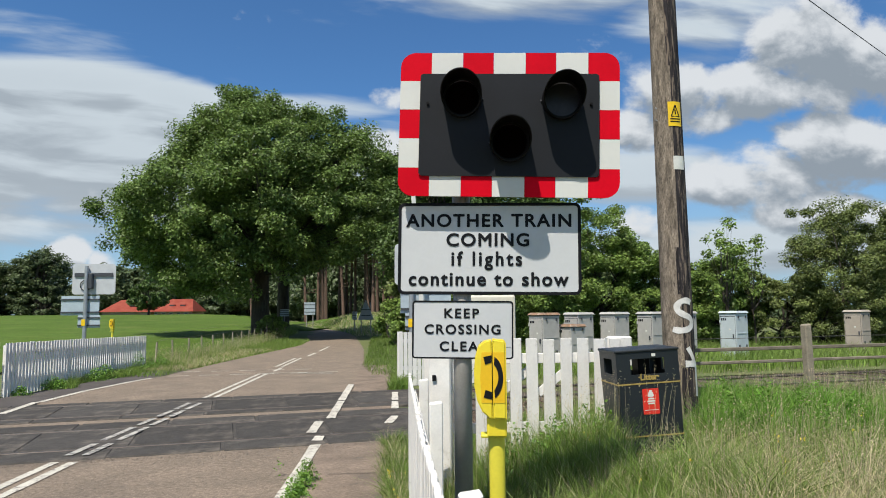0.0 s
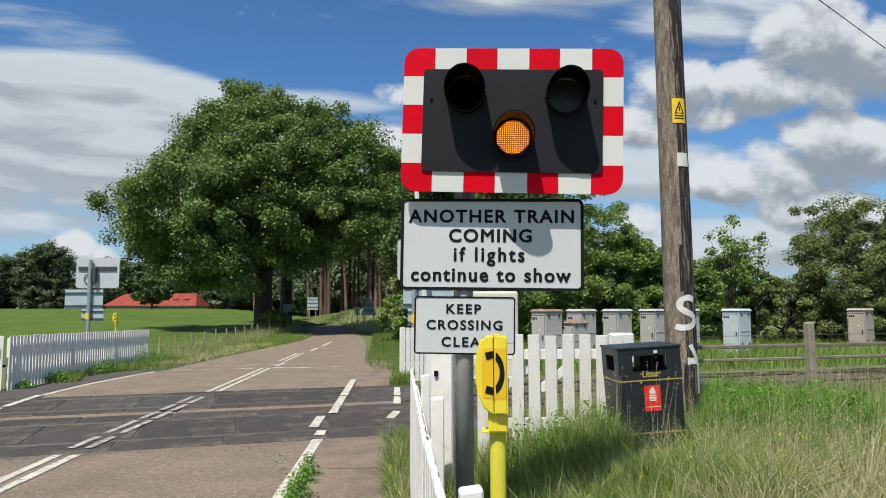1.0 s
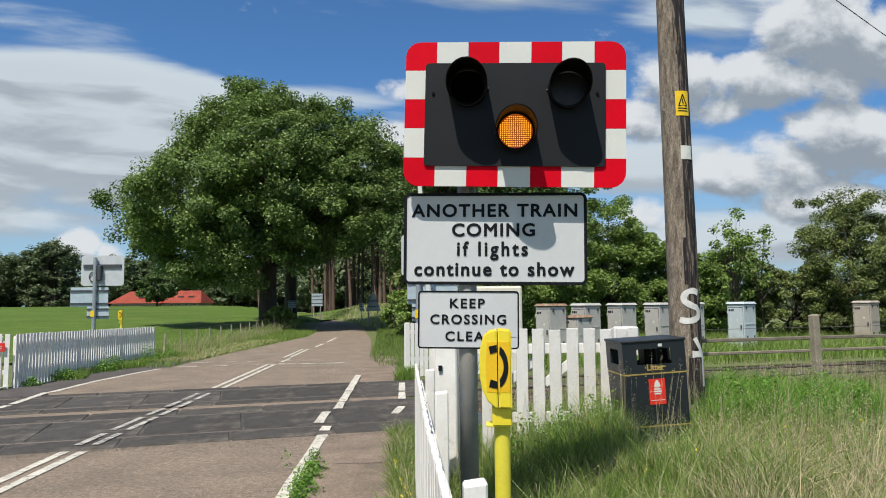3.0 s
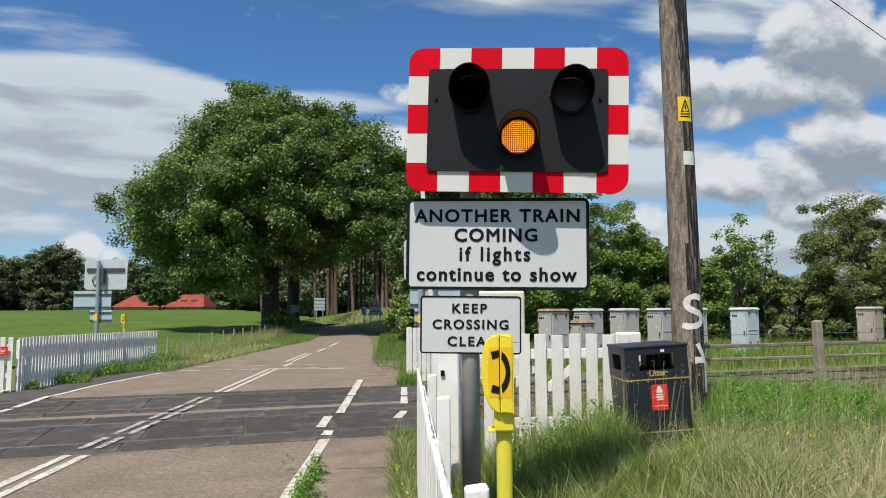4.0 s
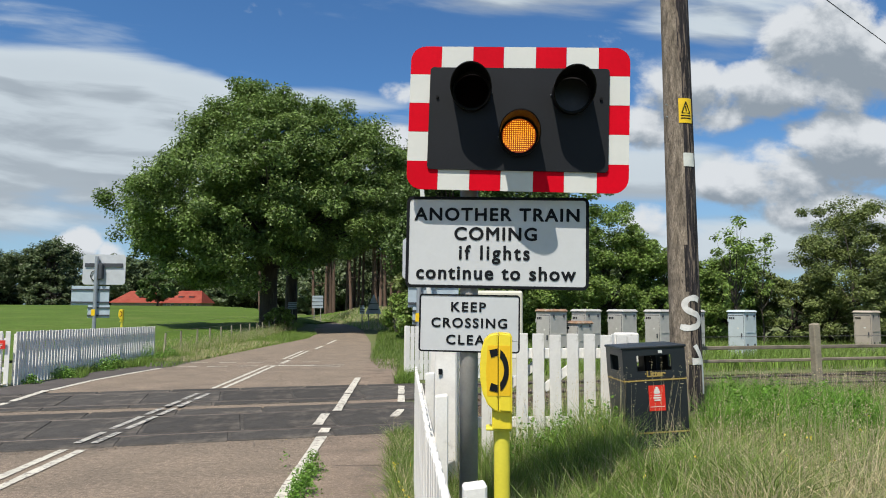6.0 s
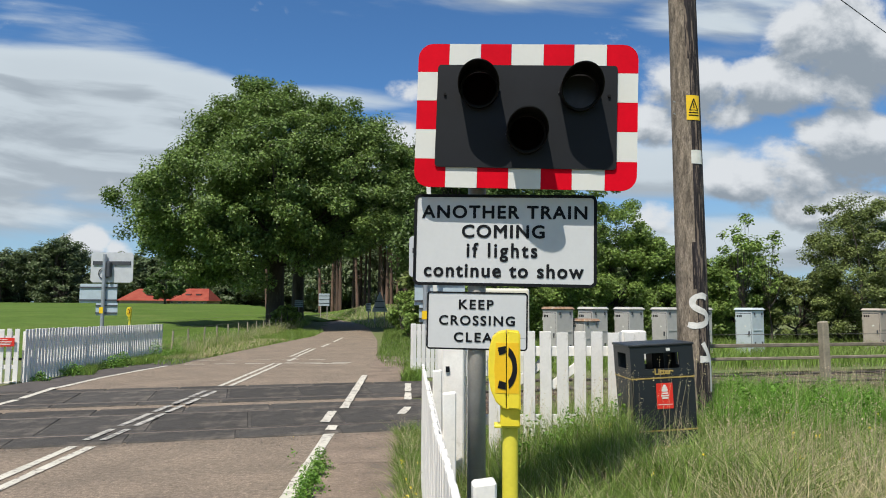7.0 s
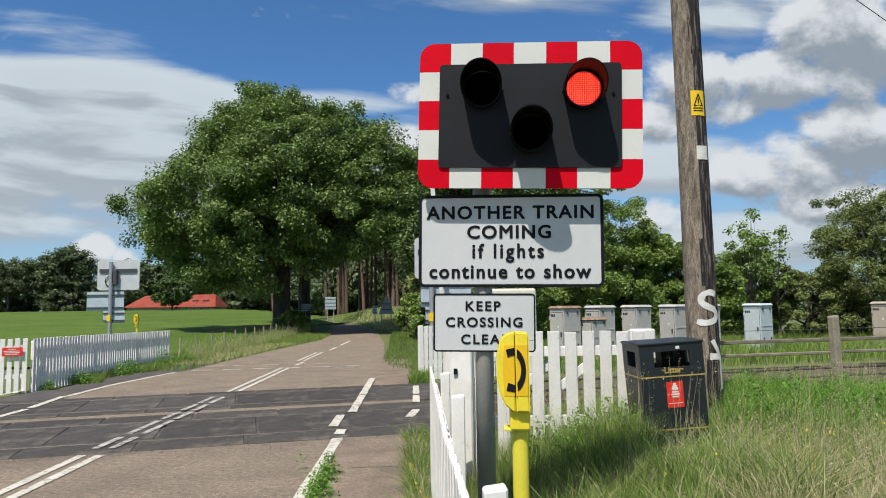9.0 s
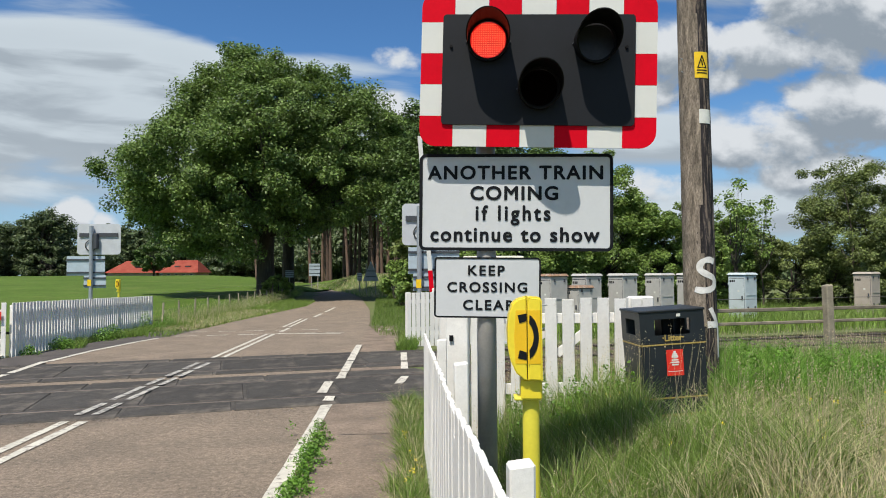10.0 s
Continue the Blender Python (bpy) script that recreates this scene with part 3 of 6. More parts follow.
def build_track(c, half, name_label):
    deck = thing("crossing_deck", name_label, "level crossing deck", kind="structure")
    rows = [(-half, -0.80), (-0.66, 0.66), (0.80, half)]
    for lo, hi in rows:
        n = 7
        length = 1.22
        bm = box(length - 0.030, hi - lo - 0.016, 0.10, bevel=0.016)
        me = bpy.data.meshes.new("deck_panel")
        bm.to_mesh(me)
        bm.free()
        me.materials.append(RUBBER)
        for i in range(n):
            x, y = along(c, -7.25 + length * (i + 0.5) + 0.22 * lo, (lo + hi) / 2)
            piece("deck_panel", me, deck, pose(x, y, -0.080 + random.uniform(-0.002, 0.002), 0, 0, TRACK))
    bm = box(9.0, 2 * half - 0.1, 0.05, (0, 0, -0.075), m=pose(*along(c, -3.0, 0), 0.033, 0, 0, TRACK))
    part("bed", bm, RUBBER, deck)
    for s in (-1, 1):
        rail = thing("rail", "rusty steel running rail with a worn bright top", "rail", pose(*along(c, 0, s * 0.73), 0, 0, 0, TRACK), "railway rails", "structure")
        bm = bmesh.new()
        for a, b in ((-60, 70),):
            box(b - a, 0.018, 0.13, ((a + b) / 2, 0, -0.13), bm=bm)
            box(b - a, 0.13, 0.02, ((a + b) / 2, 0, -0.145), bm=bm)
        part("rail_web", bm, RAIL_STEEL, rail)
        part("rail_head", box(130, 0.066, 0.035, (5, 0, -0.016), 0.008), RAIL_TOP, rail)
    v = thing("ballast_bed", "brown stone ballast beneath the railway track", "ballast", kind="structure")
    for a, b in ((-60, -9.0), (1.6, 70)):
        bm = box(b - a, 3.3, 0.30, ((a + b) / 2, 0, -0.33), 0.06, m=pose(*along(c, 0, 0), 0, 0, 0, TRACK))
        part("ballast_layer", bm, BALLAST, v)
    me = bpy.data.meshes.new("sleeper")
    bm = box(0.25, 2.5, 0.12, (0, 0, 0), 0.015)
    bm.to_mesh(me)
    bm.free()
    me.materials.append(SLEEPER)
    ties = thing("sleepers", "weathered timber sleepers beneath the rails", "sleepers", kind="structure")
    for i in range(52):
        x, y = along(c, 1.9 + 0.68 * i, 0)
        piece("sleeper", me, ties, pose(x, y, -0.135, 0, 0, TRACK))


def build_cracks():
    c = thing("pavement_cracks", "dark jagged cracks across the footpath", "cracks", kind="structure")
    for y0, x0, x1 in ((6.95, -1.15, -0.52), (4.9, -1.1, -0.35), (10.9, -1.5, -0.95)):
        bm = bmesh.new()
        prev = None
        for i in range(15):
            t = i / 14
            x, y, w = x0 + (x1 - x0) * t, y0 + 0.05 * noise.noise((t * 6, y0, 0)) + 0.05 * t, 0.006 + 0.005 * noise.noise((t * 9, y0, 3))
            row = [bm.verts.new((x, y - w, 0.008)), bm.verts.new((x, y + w, 0.008))]
            if prev:
                bm.faces.new((prev[0], row[0], row[1], prev[1]))
            prev = row
        part("crack", bm, ASPHALT_DARK, c)


def build_stones():
    """Loose ballast stones over the near track bed."""
    gen = np.random.default_rng(3)
    n = 7000
    sx, off = 1.9 + 13 * gen.random(n) ** 1.3, gen.uniform(-1.6, 1.7, n)
    x, y = NEAR_TRACK[0] + TX * sx - TY * off, NEAR_TRACK[1] + TY * sx + TX * off
    r = gen.uniform(0.018, 0.042, n)
    unit = np.array(((1, 0, 0), (-1, 0, 0), (0, 1, 0), (0, -1, 0), (0, 0, 0.8), (0, 0, -0.8)), float)
    v = unit[None] * r[:, None, None] * gen.uniform(0.6, 1.3, (n, 6, 1)) + np.stack([x, y, np.full(n, -0.02)], 1)[:, None]
    tri = np.array(((0, 2, 4), (2, 1, 4), (1, 3, 4), (3, 0, 4), (2, 0, 5), (1, 2, 5), (3, 1, 5), (0, 3, 5)))
    quick_mesh("ballast_stones", v.reshape(-1, 3), (np.arange(n)[:, None, None] * 6 + tri[None]).reshape(-1, 3), BALLAST, None, "loose brown ballast stones on the track bed", "ballast", "stuff")


def build_gravel():
    """Crumbled asphalt and grit along the near edge of the crossing deck and on the footpath."""
    gen = np.random.default_rng(8)
    n = 3000
    sx = gen.uniform(-6.8, 1.4, n)
    off = -1.36 - np.abs(gen.normal(size=n)) * (0.10 + 0.55 * (sx > -2.5) * gen.random(n))
    x, y = NEAR_TRACK[0] + TX * sx - TY * off, NEAR_TRACK[1] + TY * sx + TX * off
    r = gen.uniform(0.003, 0.007, n)
    unit = np.array(((1, 0, 0), (-1, 0, 0), (0, 1, 0), (0, -1, 0), (0, 0, 0.7), (0, 0, -0.7)), float)
    v = unit[None] * r[:, None, None] * gen.uniform(0.6, 1.3, (n, 6, 1)) + np.stack([x, y, np.full(n, 0.006)], 1)[:, None]
    tri = np.array(((0, 2, 4), (2, 1, 4), (1, 3, 4), (3, 0, 4), (2, 0, 5), (1, 2, 5), (3, 1, 5), (0, 3, 5)))
    quick_mesh("loose_gravel", v.reshape(-1, 3), (np.arange(n)[:, None, None] * 6 + tri[None]).reshape(-1, 3), GRIT, None, "loose grit and crumbled asphalt beside the crossing deck", "gravel", "stuff")


build_ground()
build_gravel()
build_stones()
build_road()
build_cracks()
build_markings()
build_track(NEAR_TRACK, 1.34, "dark rubber panels laid between and beside the near rails")
build_track(FAR_TRACK, 1.12, "dark rubber panels laid between and beside the far rails")


# ---------------------------------------------------------------- crossing signal
SIGNAL = pose(0.11, 3.95, 0, 0, 0.8, -3.5)
TILT = pose(0.24, 0, 2.65, 0, 0.9, 0) @ pose(-0.24, 0, -2.65)      # the light board hangs a little askew


def led_disc(parent, x, z, lit_base, lit_dot, dark, dark_dot, name):
    """A lamp insert that turns about its upright axis: lit face one way, unlit face the other."""
    bm = bmesh.new()
    r = 0.097
    seg = 32
    tube(r, r, 0.006, (0, 0, -0.003), seg, bm=bm, m=pose(0, 0, 0, 90, 0, 0))
    for f in bm.faces:
        f.material_index = 0 if f.calc_center_median().y > 0 or abs(f.normal.y) < 0.5 else 2
    step = 0.0118
    n = int(r / step) + 1
    for i in range(-n, n + 1):
        for j in range(-n, n + 1):
            cx, cz = i * step, j * step
            if math.hypot(cx, cz) > r - 0.006:
                continue
            h = 0.0033
            for y, idx in ((0.0042, 1), (-0.0042, 3)):
                vs = [bm.verts.new((cx + a * h, y, cz + b * h)) for a, b in ((-1, -1), (1, -1), (1, 1), (-1, 1))]
                fc = bm.faces.new(vs if y < 0 else vs[::-1])
                fc.material_index = idx
    ob = part(name, bm, [lit_base, lit_dot, dark, dark_dot], parent)
    ob.matrix_basis = TILT @ pose(x, -0.176, z)
    return ob


def hood(parent, x, z):
    """A visor: a tube cut on the slant, long above and short below."""
    bm = bmesh.new()
    n = 40
    rings = []
    for r, inner in ((0.112, 0), (0.106, 1)):
        back, front = [], []
        for i in range(n):
            a = 2 * math.pi * i / n
            length = 0.055 + 0.205 * (0.5 + 0.5 * math.sin(a)) ** 0.9
            back.append(bm.verts.new((r * math.cos(a), -0.01, r * math.sin(a))))
            front.append(bm.verts.new((r * math.cos(a) * 1.01, -0.01 - length, r * math.sin(a) * 1.01)))
        rings += [back, front]
    bo, fo, bi, fi = rings
    for i in range(n):
        k = (i + 1) % n
        for q in ((bo[i], bo[k], fo[k], fo[i]), (fo[i], fo[k], fi[k], fi[i]), (fi[i], fi[k], bi[k], bi[i]), (bi[i], bi[k], bo[k], bo[i])):
            bm.faces.new(q)
    bmesh.ops.recalc_face_normals(bm, faces=bm.faces)
    h = part("hood", bm, HOOD_BLACK, parent, "matt black slanted lamp visor")
    h.matrix_basis = TILT @ pose(x, -0.165, z, 7, 0, 0)
    # added ring that blocks stray glow from the lit face when turned inward
    n = 36
    ring = ring_plate([(0.107 * math.cos(2 * math.pi * i / n), 0.107 * math.sin(2 * math.pi * i / n)) for i in range(n)],
                      [(0.0945 * math.cos(2 * math.pi * i / n), 0.0945 * math.sin(2 * math.pi * i / n)) for i in range(n)], -0.036, -0.028)
    part("gasket", ring, HOOD_BLACK, h)
    for s in (-1, 1):
        part("screw", tube(0.0045, 0.0045, 0.008, seg=8, m=pose(s * 0.110, -0.012, -0.005, 0, s * 90, 0)), DARK_RAIL, h)
    return h


def holed_panel(w, h, cx, cz, holes, y0, y1):
    bm = bmesh.new()
    loops = [[(cx + x, cz + z) for x, z in rounded_outline(w, h, 0.02)]]
    for x, z, r in holes:
        loops.append([(x + r * math.cos(2 * math.pi * i / 32), z + r * math.sin(2 * math.pi * i / 32)) for i in range(32)])
    edges = []
    for pts in loops:
        vs = [bm.verts.new((x, y0, z)) for x, z in pts]
        edges += [bm.edges.new((vs[i], vs[(i + 1) % len(vs)])) for i in range(len(vs))]
    bmesh.ops.triangle_fill(bm, use_beauty=True, use_dissolve=False, edges=edges)
    r = bmesh.ops.extrude_face_region(bm, geom=list(bm.faces))
    bmesh.ops.translate(bm, vec=(0, y1 - y0, 0), verts=[g for g in r["geom"] if isinstance(g, bmesh.types.BMVert)])
    bmesh.ops.recalc_face_normals(bm, faces=bm.faces)
    return bm


def sign_plate(parent, name, x0, x1, z0, z1, edge, radius, y, label, body=SIGN_FACE):
    w, h, cx, cz = x1 - x0, z1 - z0, (x0 + x1) / 2, (z0 + z1) / 2
    p = part(name, plate(rounded_outline(w - 0.004, h - 0.004, radius), y + 0.003, y + 0.009), body, parent, label)
    p.location = (cx, 0, cz)
    o, i = rounded_outline(w, h, radius), rounded_outline(w - 2 * edge, h - 2 * edge, max(0.006, radius - edge))
    part("border", ring_plate(o, i, y, y + 0.012), SIGN_BLACK, p, "black sign border")
    for zz in (-h * 0.28, h * 0.28):
        part("clamp_rail", box(w * 0.9, 0.02, 0.035, (0, y + 0.025, zz)), GALV, p)
    return p


def build_signal():
    s = thing("crossing_signal", "crossing light signal with red and white chequered board and text plates", "traffic signal", SIGNAL)
    part("post", tube(0.052, 0.052, 2.75, (0, 0, 0.18), 28), POST_GREY, s, smooth=True).matrix_basis = pose(0, 0, 0, 0, -0.8, 0)
    part("post_cap", tube(0.054, 0.03, 0.03, (0, 0, 2.93), 24), POST_GREY, s)
    part("post_flange", tube(0.10, 0.095, 0.03, (0, 0, 0.19), 20), POST_GREY, s)
    X0, X1, Z0, Z1 = BOARD
    board = part("backing_board", box(0.5, 0.012, 0.74, ((X0 + X1) / 2, -0.006, Z0 + 0.05)), PANEL_GREY, s, "grey backing frame")
    board.matrix_basis = TILT
    # chequered border, piece by piece
    rim = 0.128
    r = 0.085

    def tile(x0, x1, z0, z1, m, corner=None):
        pts = [(x0, z0), (x1, z0), (x1, z1), (x0, z1)]
        if corner is not None:
            out = []
            for i, (px, pz) in enumerate(pts):
                if i != corner:
                    out.append((px, pz))
                    continue
                cx, cz = (px + r if px == x0 else px - r), (pz + r if pz == z0 else pz - r)
                for k in range(7):
                    a = radians({0: 180, 1: 270, 2: 0, 3: 90}[i] + 15 * k)
                    out.append((cx + r * math.cos(a), cz + r * math.sin(a)))
            pts = out
        part("chequer", plate(pts, -0.160, -0.150), m, board)

    for top in (True, False):
        za, zb = (Z1 - rim, Z1) if top else (Z0, Z0 + rim)
        xs = [X0] + list(STRIPES_X) + [X1]
        for i in range(7):
            if i in (0, 6):
                continue
            tile(xs[i] + 0.0008, xs[i + 1] - 0.0008, za, zb, SHEET_RED if i % 2 == 0 else SHEET_WHITE)
    zs = [Z0] + list(STRIPES_Z) + [Z1]
    for left in (True, False):
        xa, xb = (X0, X0 + rim) if left else (X1 - rim, X1)
        for i in range(1, 4):
            tile(xa, xb, zs[i] + 0.0008, zs[i + 1] - 0.0008, SHEET_RED if i == 2 else SHEET_WHITE)
    for cx in (0, 1):
        for cz in (0, 1):
            xa, xb = (X0, STRIPES_X[0]) if cx == 0 else (STRIPES_X[-1], X1)
            za, zb = (Z0, STRIPES_Z[0]) if cz == 0 else (STRIPES_Z[-1], Z1)
            tile(xa + 0.0008 * cx, xb, za, zb, SHEET_RED, {(0, 0): 0, (1, 0): 1, (1, 1): 2, (0, 1): 3}[(cx, cz)])
    # panel in front of the tiles, with a lamp case behind it
    px0, px1, pz0, pz1 = PANEL
    holes = [(x, z, 0.100) for x, z in LAMPS]
    part("panel", holed_panel(px1 - px0, pz1 - pz0, (px0 + px1) / 2, (pz0 + pz1) / 2, holes, -0.172, -0.164), PANEL_GREY, s, "dark grey signal panel").matrix_basis = TILT
    case = bmesh.new()
    w, h, cx, cz = px1 - px0 - 0.06, pz1 - pz0 - 0.04, (px0 + px1) / 2, (pz0 + pz1) / 2
    for bx in (((w, 0.008, h), (cx, -0.032, cz - h / 2)), ((w, 0.12, 0.008), (cx, -0.096, cz - h / 2)), ((w, 0.12, 0.008), (cx, -0.096, cz + h / 2 - 0.008)),
               ((0.008, 0.12, h), (cx - w / 2, -0.096, cz - h / 2)), ((0.008, 0.12, h), (cx + w / 2, -0.096, cz - h / 2))):
        box(*bx[0], bx[1], bm=case)
    part("lamp_case", case, HOOD_BLACK, s, "black lamp case behind the panel").matrix_basis = TILT
    for x in (px0 + 0.045, px1 - 0.045):
        part("bolt", tube(0.008, 0.008, 0.012, seg=10, m=pose(x, -0.170, cz + 0.12, 90, 0, 0)), HOOD_BLACK, s).matrix_basis = TILT
    lamps = []
    for (x, z), kind in zip(LAMPS, ("left", "right", "amber")):
        hood(s, x, z)
        if kind == "amber":
            lamps.append(led_disc(s, x, z, AMBER_BASE, AMBER_DOT, LED_DARK, LED_DARK_DOT, "amber_lamp"))
        else:
            lamps.append(led_disc(s, x, z, RED_BASE, RED_DOT, LED_DARK if kind == "left" else LENS_SHEEN, LED_DARK_DOT if kind == "left" else LENS_SHEEN, "red_lamp"))
    p = sign_plate(s, "text_plate", *S_PLATE, 0.017, 0.035, -0.064, "white plate with black words about another train")
    fx, fz = (S_PLATE[0] + S_PLATE[1]) / 2, (S_PLATE[2] + S_PLATE[3]) / 2
    for words, x0, x1, zb, hgt in S_WORDS:
        lettering(words, hgt, x1 - x0, p, pose((x0 + x1) / 2 - fx, -0.0625, zb - fz), SIGN_BLACK, "lettering", 0.0026 * hgt / 0.09)
    p = sign_plate(s, "text_plate", *K_PLATE, 0.009, 0.02, -0.064, "smaller white plate with three lines of black words")
    fx, fz = (K_PLATE[0] + K_PLATE[1]) / 2, (K_PLATE[2] + K_PLATE[3]) / 2
    for words, x0, x1, zb, hgt in K_WORDS:
        lettering(words, hgt, x1 - x0, p, pose((x0 + x1) / 2 - fx, -0.0625, zb - fz), SIGN_BLACK, "lettering", 0.0023 * hgt / 0.09)
    return lamps


BOARD = (-0.377, 0.858, 2.237, 3.064)
PANEL = (-0.262, 0.743, 2.351, 2.938)
STRIPES_X = (-0.201, -0.022, 0.152, 0.333, 0.504, 0.684)
STRIPES_Z = (2.398, 2.567, 2.733, 2.9)
LAMPS = [(-0.023, 2.797), (0.535, 2.788), (0.248, 2.546)]
S_PLATE = (-0.388, 0.65, 1.695, 2.219)
K_PLATE = (-0.303, 0.268, 1.334, 1.66)
S_WORDS = [('ANOTHER TRAIN', -0.339, 0.601, 2.083, 0.102), ('COMING', -0.111, 0.36, 1.972, 0.102), ('if lights', -0.084, 0.318, 1.861, 0.112), ('continue to show', -0.329, 0.576, 1.747, 0.108)]
K_WORDS = [('KEEP', -0.124, 0.073, 1.564, 0.074), ('CROSSING', -0.232, 0.197, 1.474, 0.074), ('CLEAR', -0.149, 0.127, 1.379, 0.074)]

LAMP_LEFT, LAMP_RIGHT, LAMP_AMBER = build_signal()


# ---------------------------------------------------------------- telephone post
def build_phone(m, scale_label):
    p = thing("crossing_telephone", scale_label, "telephone", m, "crossing telephones")
    part("post", tube(0.029, 0.029, 1.13, (0.0, 0, -0.08), 24, cap=False), YELLOW_POST, p, smooth=True)
    part("bracket", box(0.092, 0.10, 0.012, (-0.012, 0, 1.03), 0.003), YELLOW_POST, p)
    part("bracket_back", box(0.072, 0.11, 0.085, (0.000, 0.0, 1.035), 0.006), YELLOW, p)
    prof = [(0.036, 1.118), (0.036, 1.455), (0.030, 1.468), (-0.010, 1.472), (-0.044, 1.462), (-0.064, 1.440), (-0.076, 1.39), (-0.080, 1.33),
            (-0.079, 1.26), (-0.070, 1.20), (-0.052, 1.15), (-0.026, 1.122)]

    def hull(pts, y0, y1, inset):
        bm = plate([(x, z) for x, z in pts], y0, y1)
        es = [e for e in bm.edges if abs(e.verts[0].co.y - e.verts[1].co.y) < 1e-5 and e.verts[0].co.y < (y0 + y1) / 2]
        bmesh.ops.bevel(bm, geom=es, offset=inset, segments=3, affect="EDGES")
        return bm

    def cut(lo, hi):
        out = []
        n = len(prof)
        for i in range(n):
            a, b = prof[i], prof[(i + 1) % n]
            if lo <= a[0] <= hi:
                out.append(a)
            for c in (lo, hi):
                if (a[0] - c) * (b[0] - c) < 0:
                    t = (c - a[0]) / (b[0] - a[0])
                    out.append((c, a[1] + t * (b[1] - a[1])))
        return out

    body = part("housing", hull(cut(-0.0125, 0.06), -0.085, 0.065, 0.006), YELLOW, p, "bright yellow housing")
    lid = part("lid", hull(cut(-0.09, -0.0155), -0.080, 0.06, 0.004), YELLOW, p, "bulging yellow lid")
    part("seam", box(0.008, 0.12, 0.33, (-0.014, 0.0, 1.125)), SIGN_BLACK, p)
    part("panel", plate([(-0.0117, 1.19), (0.030, 1.19), (0.030, 1.415), (-0.0117, 1.415)], -0.0866, -0.084), YELLOW_DEEP, body)
    part("panel", plate([(-0.0165, 1.19), (-0.054, 1.19), (-0.058, 1.30), (-0.052, 1.415), (-0.0165, 1.415)], -0.0816, -0.079), YELLOW_DEEP, lid)
    # the handset sign, across lid and housing
    sign = []
    for i in range(13):
        a = radians(70 - 140 * i / 12)
        sign.append((-0.022 + 0.046 * math.cos(a), 1.304 + 0.098 * math.sin(a)))
    inner = [(-0.036 + 0.043 * math.cos(radians(-62 + 124 * i / 10)), 1.304 + 0.074 * math.sin(radians(-62 + 124 * i / 10))) for i in range(11)]
    part("handset_sign", plate([q for q in sign if q[0] > -0.0115] + [q for q in inner if q[0] > -0.0115], -0.0892, -0.0868), SIGN_BLACK, body, "black handset sign")
    for s in (1, -1):
        pts = [(-0.0165, 1.304 + s * 0.098), (-0.046, 1.304 + s * 0.090), (-0.040, 1.304 + s * 0.056), (-0.0165, 1.304 + s * 0.066)]
        part("handset_sign", plate(pts, -0.0842, -0.0818), SIGN_BLACK, lid, "black handset sign")
    part("hinge", tube(0.003, 0.003, 0.02, seg=8, m=pose(0.036, -0.05, 1.435, 0, 90, 0)), GALV, p)
    return p


phone = build_phone(pose(0.222, 2.935, 0.133, 0, 0, -3) @ Matrix.Diagonal((1.15, 0.917, 0.917, 1)), "yellow crossing telephone housing with handset sign on a yellow post")


# ---------------------------------------------------------------- white fences
def picket_mesh(w, h, t, name="picket"):
    bm = box(w, t, h, (0, 0, 0), 0.002)
    me = bpy.data.meshes.new(name)
    bm.to_mesh(me)
    bm.free()
    me.materials.append(WHITE_PAINT)
    return me


def white_fence(label, a, b, height_a, height_b, z_a, z_b, spacing, width, thick, rails, side, posts=(), post_size=0.10, group="white crossing fences"):
    """Pickets from a to b; side: which way the rails and posts lie from the pickets."""
    f = thing("picket_fence", label, "fence", group=group)
    a, b = Vector((*a, 0)), Vector((*b, 0))
    d = b - a
    n = max(2, round(d.length / spacing))
    yaw = math.degrees(math.atan2(d.y, d.x))
    nrm = Vector((-d.y, d.x, 0)).normalized() * side
    me = picket_mesh(width, 1.0, thick)
    for i in range(n + 1):
        t = i / n
        p = a.lerp(b, t)
        z = z_a + (z_b - z_a) * t
        h = height_a + (height_b - height_a) * t - z + random.uniform(-0.007, 0.007)
        if width > spacing:                     # lapped boards: every other one stands a little proud
            p = p - nrm * (0.003 if i % 2 else 0.0)
        wry = 0.05 if width > spacing else 0.3
        piece("picket", me, f, pose(p.x, p.y, z, random.uniform(-wry, wry), random.uniform(-wry, wry), yaw) @ Matrix.Diagonal((1, 1, h, 1)))
    for k in rails:
        p0 = a + nrm * (thick / 2 + 0.022) + Vector((0, 0, height_a - k))
        p1 = b + nrm * (thick / 2 + 0.022) + Vector((0, 0, height_b - k))
        dd = p1 - p0
        bm = box(dd.length, 0.042, 0.085, (dd.length / 2, 0, -0.04), 0.004, m=Matrix.Translation(p0) @ dd.to_track_quat("X", "Z").to_matrix().to_4x4())
        part("rail", bm, WHITE_PAINT, f)
    for t, extra in posts:
        p = a.lerp(b, t) + nrm * (thick / 2 + 0.043 + post_size / 2)
        z = z_a + (z_b - z_a) * t
        h = height_a + (height_b - height_a) * t - z + extra
        bm = box(post_size, post_size, h, (0, 0, 0), 0.006)
        for v in bm.verts:
            if v.co.z > h * 0.9:
                v.co.z -= 0.12 * v.co.y + 0.02
        part("fence_post", bm, WHITE_PAINT, f).matrix_basis = pose(p.x, p.y, z, 0, 0, yaw)
    return f


